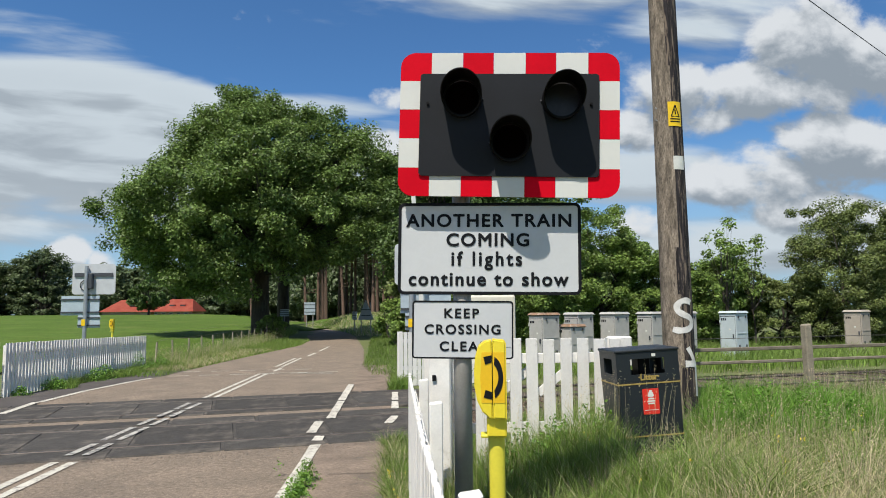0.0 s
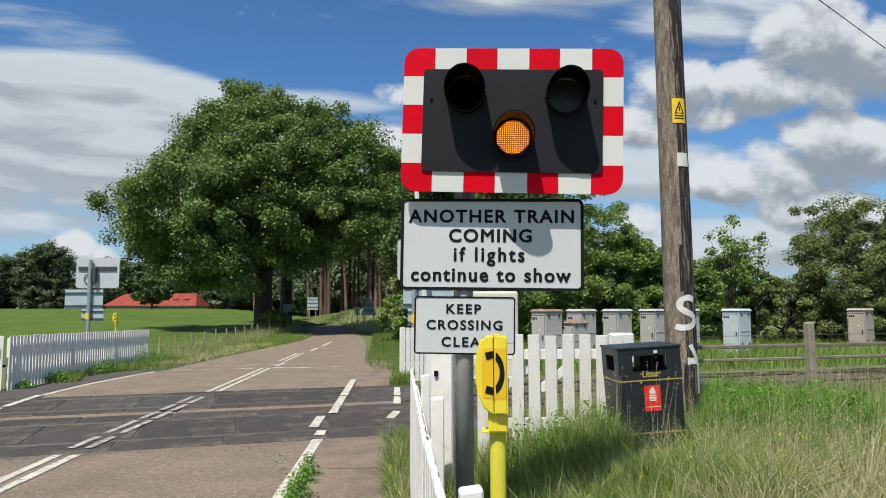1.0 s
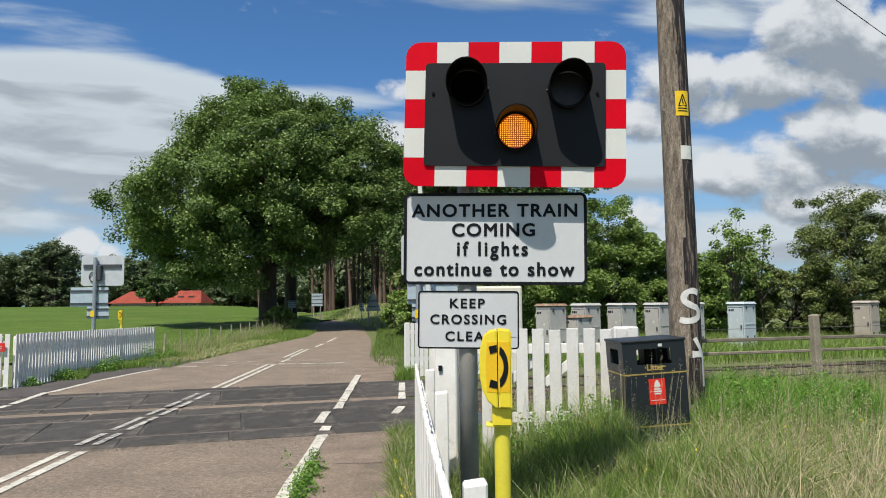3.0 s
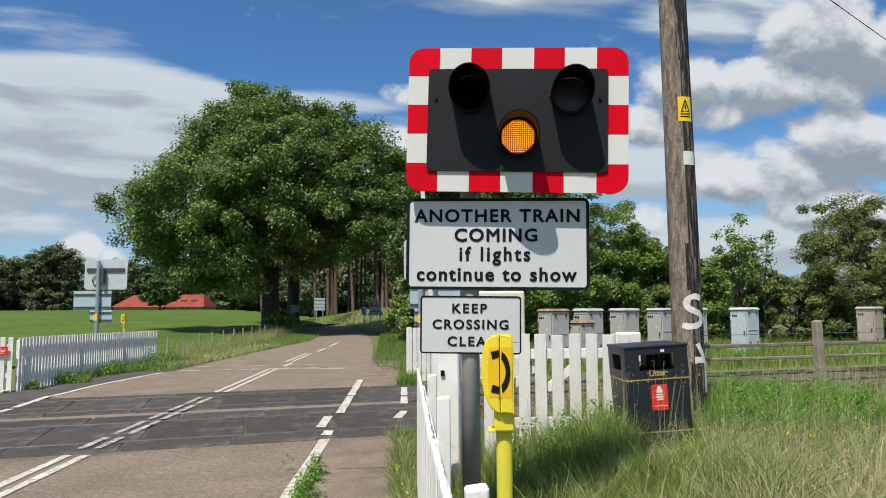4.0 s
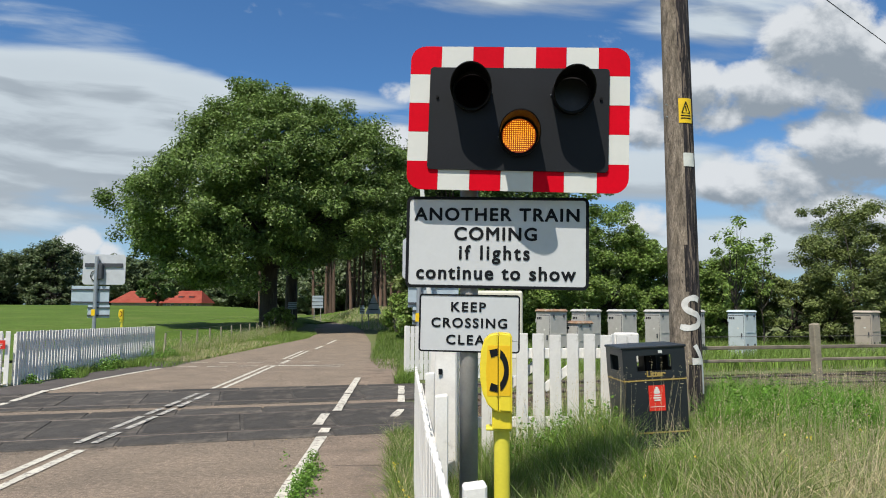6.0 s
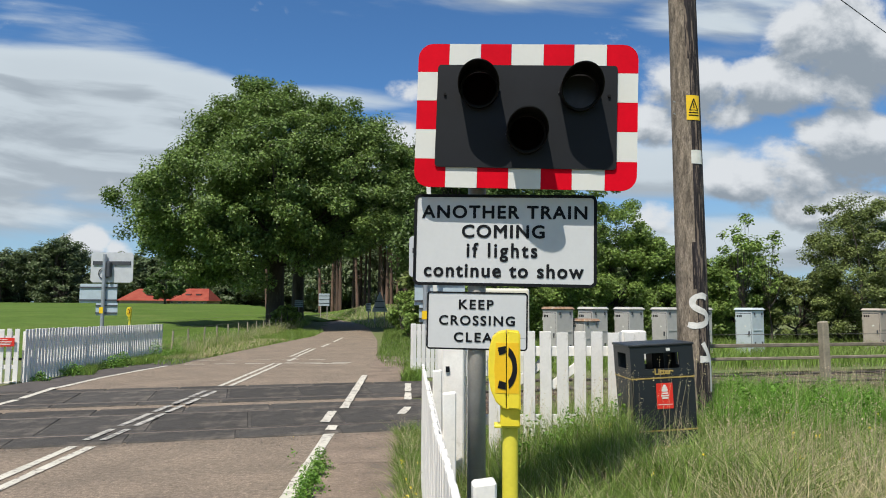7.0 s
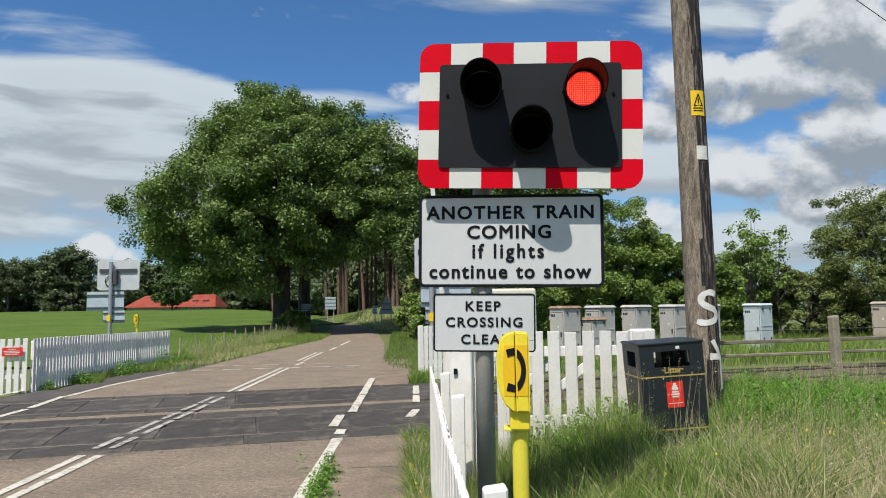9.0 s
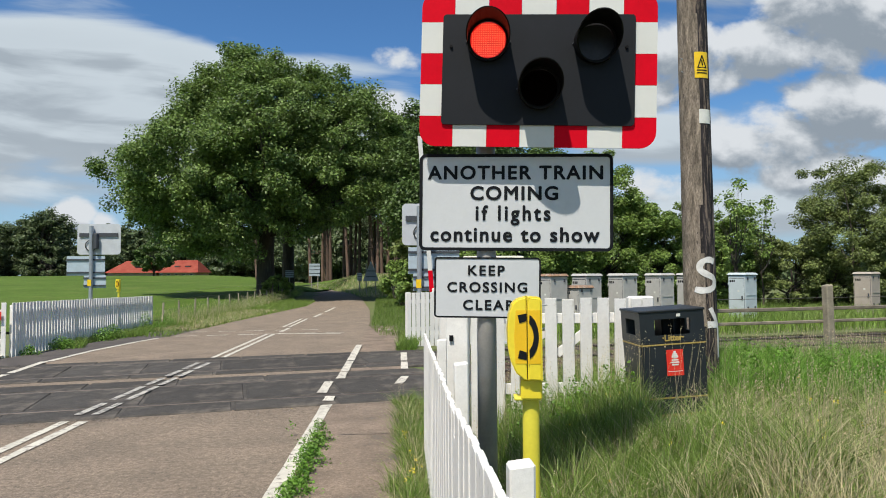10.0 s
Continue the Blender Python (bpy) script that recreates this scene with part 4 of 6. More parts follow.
# beside the road, close boards; its posts on the verge side
white_fence("white-painted close-boarded picket fence along the footpath", (fence_x(2.84), 2.84), (fence_x(6.0), 6.0), 1.055, 1.065, 0.0, 0.1, 0.088, 0.094, 0.02, (0.18, 0.75), -1,
            ((0.23, 0.10), (0.72, 0.06)), 0.068)
white_fence("white-painted close-boarded fence bay with an uneven sawn top", (fence_x(0.75), 0.75), (fence_x(2.70), 2.70), 1.155, 1.075, 0.0, 0.0, 0.088, 0.094, 0.02, (0.18, 0.75), -1,
            ((0.59, 0.022),), 0.064)
white_fence("pair of short white boards at the break in the close-boarded fence", (fence_x(2.765), 2.765), (fence_x(2.79), 2.79), 0.955, 0.975, 0.0, 0.0, 0.05, 0.075, 0.016, (0.12,), -1)
# across the verge
VERGE_FENCE = white_fence("white-painted open picket fence in tall grass beside a bin", (-0.12, 5.86), (1.50, 6.02), 1.36, 1.36, 0.2, 0.3, 0.148, 0.098, 0.022, (0.17, 0.75), 1,
            ((1.0, 0.02),), 0.10)
# far side, east and west
white_fence("white picket fence beyond the railway", (-0.93, 15.2), (0.75, 15.75), 1.16, 1.16, -0.02, -0.02, 0.105, 0.085, 0.022, (0.2, 0.8), 1, ((0.0, 0.02), (1.0, 0.0)))
white_fence("long white picket fence with weeds at its foot beside the footway", (-8.62, 13.65), (-8.95, 20.75), 1.05, 0.95, -0.02, -0.02, 0.122, 0.082, 0.022, (0.18, 0.72), 1,
            ((0.02, -0.03), (0.33, -0.03), (0.66, -0.03), (0.99, -0.03)), 0.08)
white_fence("white picket fence section carrying a red notice", (-8.75, 13.55), (-12.3, 12.45), 1.05, 1.05, -0.02, -0.02, 0.135, 0.085, 0.022, (0.18, 0.75), -1, ((0.04, -0.03), (1.0, -0.03)), 0.08)


def brace_boards():
    """Diagonal braces and the strong corner post of the verge fence."""
    post = thing("gate_post", "stout white-painted square timber post at the fence corner", "post")
    bm = box(0.175, 0.17, 1.42, (0, 0, 0), 0.01, m=pose(-0.02, 5.62, 0.05, 0, 0, -8))
    part("shaft", bm, WHITE_PAINT, post)
    part("bolt_plate", box(0.03, 0.012, 0.045, (-0.075, 5.53, 1.05)), SIGN_BLACK, post)
    part("side_board", box(0.05, 0.03, 1.3, (0.105, 5.60, 0.1), 0.004), WHITE_PAINT, post)
    for x, z0 in ((0.62, 0.62), (0.95, 0.62)):
        b = box(0.35, 0.02, 0.07, (0, 0, -0.035), 0.003, m=pose(x, 5.99, 1.0, 0, -38, 4))
        part("brace", b, WHITE_PAINT, VERGE_FENCE)
    cap = thing("junction_box", "white boxy cover on the end post of the verge fence", "box")
    part("cover", box(0.19, 0.14, 0.26, (0, 0, 0), 0.012, m=pose(1.56, 6.12, 1.11, 0, 0, 5)), WHITE_PAINT, cap)
    part("stem", box(0.1, 0.1, 0.85, (1.56, 6.12, 0.26), 0.006), WHITE_PAINT, cap)
    notice = thing("warning_notice", "red notice with small white unreadable writing on the white fence", "sign")
    nm = pose(-8.93, 13.44, 0.71, 0, 0, 17.2)
    part("plate", box(0.36, 0.012, 0.17, (0, 0, 0), 0.002), STICKER_RED, notice).matrix_basis = nm
    for z, w in ((0.128, 0.14), (0.092, 0.28), (0.062, 0.28), (0.032, 0.24)):
        part("writing_bar", box(w, 0.004, 0.013, (-0.01, -0.008, z)), PAPER, notice).matrix_basis = nm


brace_boards()


# ---------------------------------------------------------------- litter bin
def build_bin():
    b = thing("litter_bin", "dark litter bin with gold bands and red sticker in grass", "bin", pose(1.612, 5.60, 0.475, 0, -3.2, 4))
    w, d, h = 0.503, 0.43, 0.82

    def tapered(z0, z1, grow=0.0):
        bm = bmesh.new()
        vs = []
        for z in (z0, z1):
            k = 0.965 + 0.035 * z / h
            for x, y in ((-1, -1), (1, -1), (1, 1), (-1, 1)):
                vs.append(bm.verts.new((x * (w / 2 * k + grow), y * (d / 2 * k + grow), z)))
        for q in ((0, 1, 5, 4), (1, 2, 6, 5), (2, 3, 7, 6), (3, 0, 4, 7), (3, 2, 1, 0), (4, 5, 6, 7)):
            bm.faces.new([vs[i] for i in q])
        bmesh.ops.bevel(bm, geom=list(bm.edges), offset=0.010, segments=2, affect="EDGES")
        return bm

    part("body", tapered(0.03, 0.585), BIN_GREEN, b)
    part("plinth", tapered(0.0, 0.05, -0.02), BIN_GREEN, b)
    # the head: four walls, each with an opening
    k = 0.990
    hole = rounded_outline(0.275, 0.122, 0.006, 2)
    for deg, half, ww in ((0, d / 2 * k, w * k), (180, d / 2 * k, w * k), (90, w / 2 * k, d * k - 0.034), (270, w / 2 * k, d * k - 0.034)):
        bm = ring_plate(rounded_outline(ww, 0.228, 0.004, 2), hole if ww > 0.46 else rounded_outline(0.21, 0.122, 0.006, 2), -half, -half + 0.016)
        part("head_wall", bm, BIN_GREEN, b).matrix_basis = pose(0, 0, 0.690, 0, 0, deg)
    part("liner", box(0.10, 0.16, 0.19, (0.03, 0.02, 0.58), 0.01), HOOD_BLACK, b, "dark inner liner")
    part("lid", box(w * 1.03, d * 1.03, 0.020, (0, 0, 0.803), 0.006), BIN_GREEN, b)
    for z in (0.545, 0.145, 0.012):
        part("gold_band", tapered(z, z + 0.030, 0.004), BIN_GOLD, b, "gold band")
    lettering("·Litter·", 0.066, 0.165, b, pose(0.0, -d / 2 * k - 0.0035, 0.587), BIN_GOLD, "lettering", 0.002, "gold lettering")
    st = part("sticker", box(0.128, 0.003, 0.195, (0, 0, 0)), STICKER_RED, b, "red sticker with a white emblem")
    st.matrix_basis = pose(0.0, -d / 2 * 0.975 - 0.006, 0.325, 2, 0, 0)
    em = bmesh.new()
    for r, z in ((0.027, 0.142), (0.021, 0.16), (0.013, 0.177)):
        bmesh.ops.create_uvsphere(em, u_segments=12, v_segments=6, radius=r, matrix=Matrix.Translation((0, -0.002, z)) @ Matrix.Diagonal((1, 0.08, 0.55, 1)))
    part("emblem", em, PAPER, st)
    for z, wd in ((0.112, 0.05), (0.094, 0.062), (0.076, 0.05), (0.03, 0.11)):
        part("writing_bar", box(wd, 0.003, 0.011 if z > 0.05 else 0.004, (0, -0.0025, z)), PAPER, st)
    part("small_label", box(0.03, 0.003, 0.022, (0.05, -d / 2 * k - 0.0045, 0.765)), PAPER, b)
    part("crest", box(0.075, 0.003, 0.06, (0.025, -d / 2 * 0.945 - 0.002, 0.265)), BIN_GOLD, b, "worn gold crest")
    part("side_ring", tube(0.018, 0.018, 0.006, seg=14, m=pose(-w / 2 * 0.97 - 0.002, -0.02, 0.43, 0, 90, 0)), GALV, b)


build_bin()


# ---------------------------------------------------------------- timber pole and its wires
def build_pole():
    p = thing("telegraph_pole", "weathered timber telegraph pole, mottled darker on its right, with white graffiti", "pole", pose(2.245, 6.55, 0, 0, -0.6, 0))
    bm = bmesh.new()
    n, rows = 28, 40
    grid = []
    for j in range(rows):
        z = 0.2 + 8.6 * j / (rows - 1)
        r = 0.150 - 0.0045 * z
        ring = []
        for i in range(n):
            a = 2 * math.pi * i / n
            q = r * (1 + 0.018 * noise.noise((math.cos(a) * 2.5, math.sin(a) * 2.5, z * 0.6)) + 0.012 * noise.noise((math.cos(a) * 9, math.sin(a) * 9, z * 0.3)))
            ring.append(bm.verts.new((q * math.cos(a), q * math.sin(a), z)))
        grid.append(ring)
    for j in range(rows - 1):
        for i in range(n):
            f = bm.faces.new((grid[j][i], grid[j][(i + 1) % n], grid[j + 1][(i + 1) % n], grid[j + 1][i]))
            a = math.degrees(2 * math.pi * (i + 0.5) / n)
            # darker wood from about the middle round to the right, with a ragged edge
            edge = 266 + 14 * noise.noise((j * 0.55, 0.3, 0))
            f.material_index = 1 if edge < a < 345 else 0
    bm.faces.new(grid[-1])
    part("shaft", bm, [OLD_WOOD, DARK_WOOD], p, smooth=True)

    def wrapped(name, a0, a1, z0, z1, m, label="", lift=0.004, parent=p):
        b = bmesh.new()
        k = 8
        lo, hi, lo2, hi2 = [], [], [], []
        for i in range(k + 1):
            a = radians(a0 + (a1 - a0) * i / k)
            for lst, z, r in ((lo, z0, lift), (hi, z1, lift), (lo2, z0, -0.004), (hi2, z1, -0.004)):
                q = 0.150 - 0.0045 * z + r
                lst.append(b.verts.new((q * math.cos(a), q * math.sin(a), z)))
        for i in range(k):
            b.faces.new((lo[i], lo[i + 1], hi[i + 1], hi[i]))
            b.faces.new((hi[i], hi[i + 1], hi2[i + 1], hi2[i]))
            b.faces.new((lo2[i], lo2[i + 1], lo[i + 1], lo[i]))
        for u, v in ((0, 1), (k, -1)):
            b.faces.new((lo[u], hi[u], hi2[u], lo2[u]))
        bmesh.ops.recalc_face_normals(b, faces=b.faces)
        return part(name, b, m, parent, label)

    tag = wrapped("danger_plate", 254, 312, 3.35, 3.59, STICKER_YELLOW, "yellow danger plate with a black triangle")
    for i in range(3):
        pts = [(283, 3.555), (266, 3.445), (300, 3.445)]
        (a0, z0), (a1, z1) = pts[i], pts[(i + 1) % 3]
        q = 0.150 - 0.0045 * 3.6 + 0.007
        bm = bar_between((q * math.cos(radians(a0)), q * math.sin(radians(a0)), z0), (q * math.cos(radians(a1)), q * math.sin(radians(a1)), z1), 0.005, 6)
        part("triangle", bm, SIGN_BLACK, tag)
    q = 0.150 - 0.0045 * 3.6 + 0.006
    part("bolt_mark", bar_between((q * math.cos(radians(282)), q * math.sin(radians(282)), 3.51), (q * math.cos(radians(284)), q * math.sin(radians(284)), 3.465), 0.006, 6), SIGN_BLACK, tag)
    for z in (3.415, 3.39):
        wrapped("writing_bar", 262, 304, z, z + 0.010, SIGN_BLACK, lift=0.006, parent=tag)
    wrapped("small_plate", 266, 316, 2.93, 3.06, PAPER, "pale number plate left blank")
    # white graffiti: strokes that follow the round shaft
    def stroke(points, r):
        """A painted line on the round shaft, from angles and heights; uneven at its edges."""
        dense = []
        for k in range(len(points) - 1):
            p0, p1, p2, p3 = (points[max(0, k - 1)], points[k], points[k + 1], points[min(len(points) - 1, k + 2)])
            for s in range(8):
                t = s / 8
                dense.append(tuple(0.5 * (2 * b1 + (c1 - a1) * t + (2 * a1 - 5 * b1 + 4 * c1 - d1) * t * t + (3 * b1 - a1 - 3 * c1 + d1) * t ** 3)
                                   for a1, b1, c1, d1 in zip(p0, p1, p2, p3)))
        dense.append(points[-1])
        b = bmesh.new()
        rows = []
        for k, (a, z) in enumerate(dense):
            a0, z0 = dense[max(0, k - 1)]
            a1, z1 = dense[min(len(dense) - 1, k + 1)]
            d = Vector((radians(a1 - a0) * 0.145, z1 - z0)).normalized()
            w = r * (1 + 0.22 * noise.noise((a * 0.05, z * 9, r)))
            row = []
            for s in (-1, -0.33, 0.33, 1):
                aa, zz = radians(a) - d.y * w * s / 0.145, z + d.x * w * s
                q = 0.150 - 0.0045 * zz + 0.0045
                row.append(b.verts.new((q * math.cos(aa), q * math.sin(aa), zz)))
            rows.append(row)
        for p0, p1 in zip(rows, rows[1:]):
            for k in range(3):
                b.faces.new((p0[k], p0[k + 1], p1[k + 1], p1[k]))
        bmesh.ops.recalc_face_normals(b, faces=b.faces)
        return b

    part("graffiti", stroke([(308, 1.665), (288, 1.685), (264, 1.672), (252, 1.632), (256, 1.586), (276, 1.553), (298, 1.527), (309, 1.487), (303, 1.441), (282, 1.414), (256, 1.408), (234, 1.421)], 0.027), GRAFFITI, p, "white sprayed letter shape")
    part("graffiti", stroke([(284, 1.25), (306, 1.15), (322, 1.05), (322, 0.8)], 0.022), GRAFFITI, p, "white sprayed stroke")
    part("graffiti", stroke([(272, 1.10), (322, 1.10)], 0.030), GRAFFITI, p, "white sprayed stroke")
    for z in (3.42, 3.54):
        part("nail", tube(0.006, 0.006, 0.03, seg=6, m=pose(-0.11, -0.06, z, 0, -60, 0)), GALV, p)


build_pole()


def build_wire():
    w = thing("overhead_wire", "thin black overhead wire against the sky", "wire")
    a, b = Vector((2.3, 6.6, 5.78)), Vector((25.7, 30.5, 9.1))
    bm = bmesh.new()
    u = (b - a).normalized().orthogonal().normalized()
    w2 = (b - a).normalized().cross(u)
    prev = None
    for i in range(25):
        p = a.lerp(b, i / 24) + Vector((0, 0, -0.05 * (1 - (i / 12 - 1) ** 2)))
        ring = [bm.verts.new(p + (u * math.cos(math.pi * k / 3) + w2 * math.sin(math.pi * k / 3)) * 0.007) for k in range(6)]
        if prev:
            for k in range(6):
                bm.faces.new((prev[k], prev[(k + 1) % 6], ring[(k + 1) % 6], ring[k]))
        prev = ring
    part("strand", bm, WIRE_BLACK, w)


build_wire()


# ---------------------------------------------------------------- post and rail fence by the railway
def build_rail_fence():
    f = thing("post_and_rail_fence", "weathered timber post and rail fence with wires beside the railway", "fence")
    spots = [(2.55, 7.55), (4.28, 8.1), (6.3, 8.75), (8.6, 9.5), (11.0, 10.3)]
    for i, (x, y) in enumerate(spots):
        z0 = float(ground_z(x, y))
        bm = box(0.095 if i else 0.08, 0.09, 1.42 - z0 if i else 1.12 - z0, (0, 0, 0), 0.012)
        for v in bm.verts:
            if v.co.z > 0.6:
                v.co.z += 0.10 * v.co.x
        part("fence_post", bm, POST_WOOD, f).matrix_basis = pose(x, y, z0, 0, -1.5, 18)
    for (x0, y0), (x1, y1) in zip(spots, spots[1:]):
        for za, zb, r in ((1.145, 1.15, 0.020), (1.00, 1.0, 0.017)):
            p, q = Vector((x0 - 0.1, y0 + 0.07, za)), Vector((x1 + 0.1, y1 + 0.07, zb))
            d = q - p
            part("rail", box(d.length, 0.035, r * 2, (d.length / 2, 0, -r), 0.006, m=Matrix.Translation(p) @ d.to_track_quat("X", "Z").to_matrix().to_4x4()), RAIL_WOOD, f)
        part("wire", bar_between((x0, y0 + 0.06, 1.27), (x1, y1 + 0.06, 1.27), 0.0035, 5), WIRE_STEEL, f)


build_rail_fence()


# ---------------------------------------------------------------- railway cabinets
def build_cabinet(m, w, d, h, body, label, lid=None):
    c = thing("railway_cabinet", label, "cabinet", m, "railway equipment cabinets")
    part("body", box(w, d, h - 0.07, (0, 0, 0), 0.012), body, c)
    bm = box(w + 0.07, d + 0.07, 0.075, (0, 0, h - 0.07), 0.010)
    for v in bm.verts:
        if v.co.z > h - 0.02:
            v.co.x *= 0.88
            v.co.y *= 0.88
    part("lid", bm, lid or body, c)
    # dark band put in for the shadow below the lid's overhang
    part("lid_shadow_gap", box(w + 0.01, d + 0.01, 0.018, (0, 0, h - 0.088)), DARK_RAIL, c)
    part("plinth", box(w + 0.04, d + 0.04, 0.12, (0, 0, -0.12), 0.01), SIGN_BACK, c)
    part("door_gap", box(w * 0.90, 0.008, h * 0.84, (0, -d / 2 - 0.001, h * 0.06)), DARK_RAIL, c)
    door = part("door", box(w * 0.87, 0.020, h * 0.81, (0, -d / 2 - 0.006, h * 0.075), 0.005), body, c)
    part("handle", box(0.035, 0.04, 0.13, (w * 0.34, -d / 2 - 0.03, h * 0.46), 0.006), DARK_RAIL, door)
    for k in range(3):
        part("number_bar", box(0.045, 0.004, 0.07, (-w * 0.34 + 0.065 * k, -d / 2 - 0.018, h * 0.815)), SIGN_BLACK, door)
    part("notice_bar", box(0.06, 0.004, 0.05, (w * 0.12, -d / 2 - 0.018, h * 0.62)), PAPER, door)
    for z in (0.16, 0.76):
        part("hinge", box(0.04, 0.035, 0.09, (-w * 0.445, -d / 2 - 0.016, h * z)), body, door)
    for z in (0.28, 0.86):
        for y in (-0.3, 0.3):
            part("hasp", box(0.035, 0.05, 0.08, (w / 2 + 0.012, d * y, h * z), 0.006), DARK_RAIL, c)
    part("side_rib", box(0.012, d * 0.8, 0.03, (w / 2 + 0.006, 0, h * 0.55)), body, c)
    return c


WIDE = ((2.92, 19.9, 0.80, "old grey cabinet with rust-brown lid beside the railway", CABINET, RUST), (3.72, 20.1, 0.72, "low grey cabinet with a rusty lid", CABINET, RUST),
        (4.12, 20.9, 0.80, "grey steel railway equipment cabinet", CABINET, None), (5.28, 21.2, 0.80, "grey steel railway equipment cabinet", CABINET, None),
        (6.53, 21.6, 0.80, "grey steel railway equipment cabinet", CABINET, None), (7.65, 22.0, 0.80, "grey steel railway equipment cabinet", CABINET, None),
        (9.45, 22.4, 0.82, "pale blue-grey railway equipment cabinet in long grass", CABINET_PALE, None), (14.55, 24.2, 0.80, "tan railway equipment cabinet in long grass", CABINET_TAN, None))
for i, (x, y, w, label, body, lid) in enumerate(WIDE):
    build_cabinet(pose(x, y, -0.06, 0, 0, -54), 0.58, w * 0.83, 1.26 if i == 1 else 1.60, body, label, lid)



# ---------------------------------------------------------------- far side: signals seen from behind, barrier
def build_back_signal(m, label, bx=0.20, tx=-0.20, kx=0.09):
    s = thing("crossing_signal", label, "traffic signal", m)
    part("post", tube(0.06, 0.06, 3.15, (0, 0, 0), 16), GALV, s)
    b = part("board_back", plate(rounded_outline(1.36, 0.98, 0.10), 0.09, 0.11), SIGN_BACK, s, "pale grey back of the light board")
    b.location = (bx, 0, 2.73)
    part("channel", box(1.20, 0.04, 0.12, (-0.0, 0.07, 0.08)), DARK_RAIL, b, "dark mounting channel")
    part("lamp_bracket", box(0.12, 0.16, 0.50, (-0.05, 0.0, -0.32), 0.02), DARK_RAIL, b, "dark lamp bracket")
    ring = bmesh.new()
    pts = [(-0.24 + 0.17 * math.cos(radians(a)), 0.06, -0.2 + 0.17 * math.sin(radians(a))) for a in range(40, 330, 15)]
    for p, q in zip(pts, pts[1:]):
        bar_between(p, q, 0.014, 6, ring)
    part("cable_loop", ring, WIRE_BLACK, b)
    t = part("plate_back", box(1.20, 0.012, 0.62, (0, 0.09, -0.31), 0.004), SIGN_BACK_BLUE, s, "blue-grey back of a text plate")
    t.location = (tx, 0, 1.88)
    for z in (0.17, -0.24):
        part("channel", box(1.2, 0.025, 0.05, (0, 0.065, z)), DARK_RAIL, t)
    t = part("plate_back", box(0.70, 0.012, 0.40, (0, 0.09, -0.20), 0.004), SIGN_BACK_BLUE, s, "blue-grey back of a small plate")
    t.location = (kx, 0, 1.37)
    for z in (0.10, -0.14):
        part("channel", box(0.7, 0.025, 0.04, (0, 0.065, z)), DARK_RAIL, t)
    part("label_plate", box(0.12, 0.006, 0.2, (-0.02, -0.066, 1.24)), STICKER_YELLOW, s, "orange label on the post")
    return s


build_back_signal(pose(-11.45, 22.0, 0, 0, 0, 3), "level crossing signal seen from behind on a galvanised post")
build_back_signal(pose(-0.74, 16.2, 0, 0, 0, 3), "level crossing signal seen from behind beside the barrier", 0.28, 0.34, 0.2)
far_phone = copy_thing(phone, pose(-10.65, 22.2, 0.1, 0, 0, 8))
tagged(far_phone, "yellow crossing telephone on a post beyond the far fence")


def build_barrier():
    b = thing("barrier_machine", "raised red and white crossing barrier with a cream drive case", "barrier", pose(-0.36, 15.9, 0, 0, 0, 0))
    part("drive_case", box(1.42, 0.6, 1.97, (1.33, 0.3, 0), 0.05, seg=2), CREAM, b, "cream drive case")
    part("plinth", box(1.5, 0.7, 0.08, (1.28, 0.3, -0.05), 0.01), SIGN_BACK, b)
    boom = part("boom", box(0.10, 0.05, 3.75, (0, 0, 1.0), 0.008, m=pose(0, 0, 0, 0, -4.2, 0)), SHEET_WHITE, b, "raised white barrier boom")
    for k in range(3):
        part("red_band", box(0.104, 0.054, 0.5, (0, 0, 1.15 + 1.1 * k), 0.004, m=pose(0, 0, 0, 0, -4.2, 0)), SHEET_RED, boom)
    part("pivot", box(0.22, 0.3, 0.5, (0.02, 0.1, 0.75), 0.03), WHITE_PAINT, b)
    part("stand", box(0.25, 0.3, 0.8, (0.02, 0.1, -0.02), 0.01), WHITE_PAINT, b)


build_barrier()


def road_sign_back(x, y, z, w, h, label, shape="box", posts=1):
    s = thing("road_sign", label, "road sign", pose(x, y, 0, 0, 0, 6))
    g = float(ground_z(x, y))
    if shape == "tri":
        pts = [(-w / 2, 0), (w / 2, 0), (w * 0.04, h), (-w * 0.04, h)]
        part("plate", plate(pts, -0.01, 0.01), SIGN_BACK, s).location = (0, 0, z)
        for zz in (0.2, 0.5):
            part("channel", box(w * 0.6, 0.02, 0.06, (0, -0.03, z + h * zz)), DARK_RAIL, s)
    else:
        part("plate", box(w, 0.02, h, (0, 0, z), 0.004), SIGN_BACK_BLUE, s)
        for zz in (0.2, 0.5, 0.8):
            part("channel", box(w, 0.02, 0.04, (0, -0.02, z + h * zz)), DARK_RAIL, s)
    for i in range(posts):
        xx = 0 if posts == 1 else (-0.3 + 0.6 * i) * w
        part("post", tube(0.04, 0.04, z + h * 0.9 - g, (xx, 0.04, g), 10), POST_GREY, s)


road_sign_back(-5.60, 50, 1.05, 1.15, 1.40, "triangular road sign seen from behind on the verge", "tri", 2)
road_sign_back(-6.55, 51, 1.05, 0.35, 0.6, "small pale road sign on the verge")
road_sign_back(-12.4, 64, 1.4, 1.0, 1.15, "grey rectangular road sign seen from behind", "box", 2)
road_sign_back(-11.3, 49, 1.35, 0.6, 0.5, "small dark sign on a post below the oak")


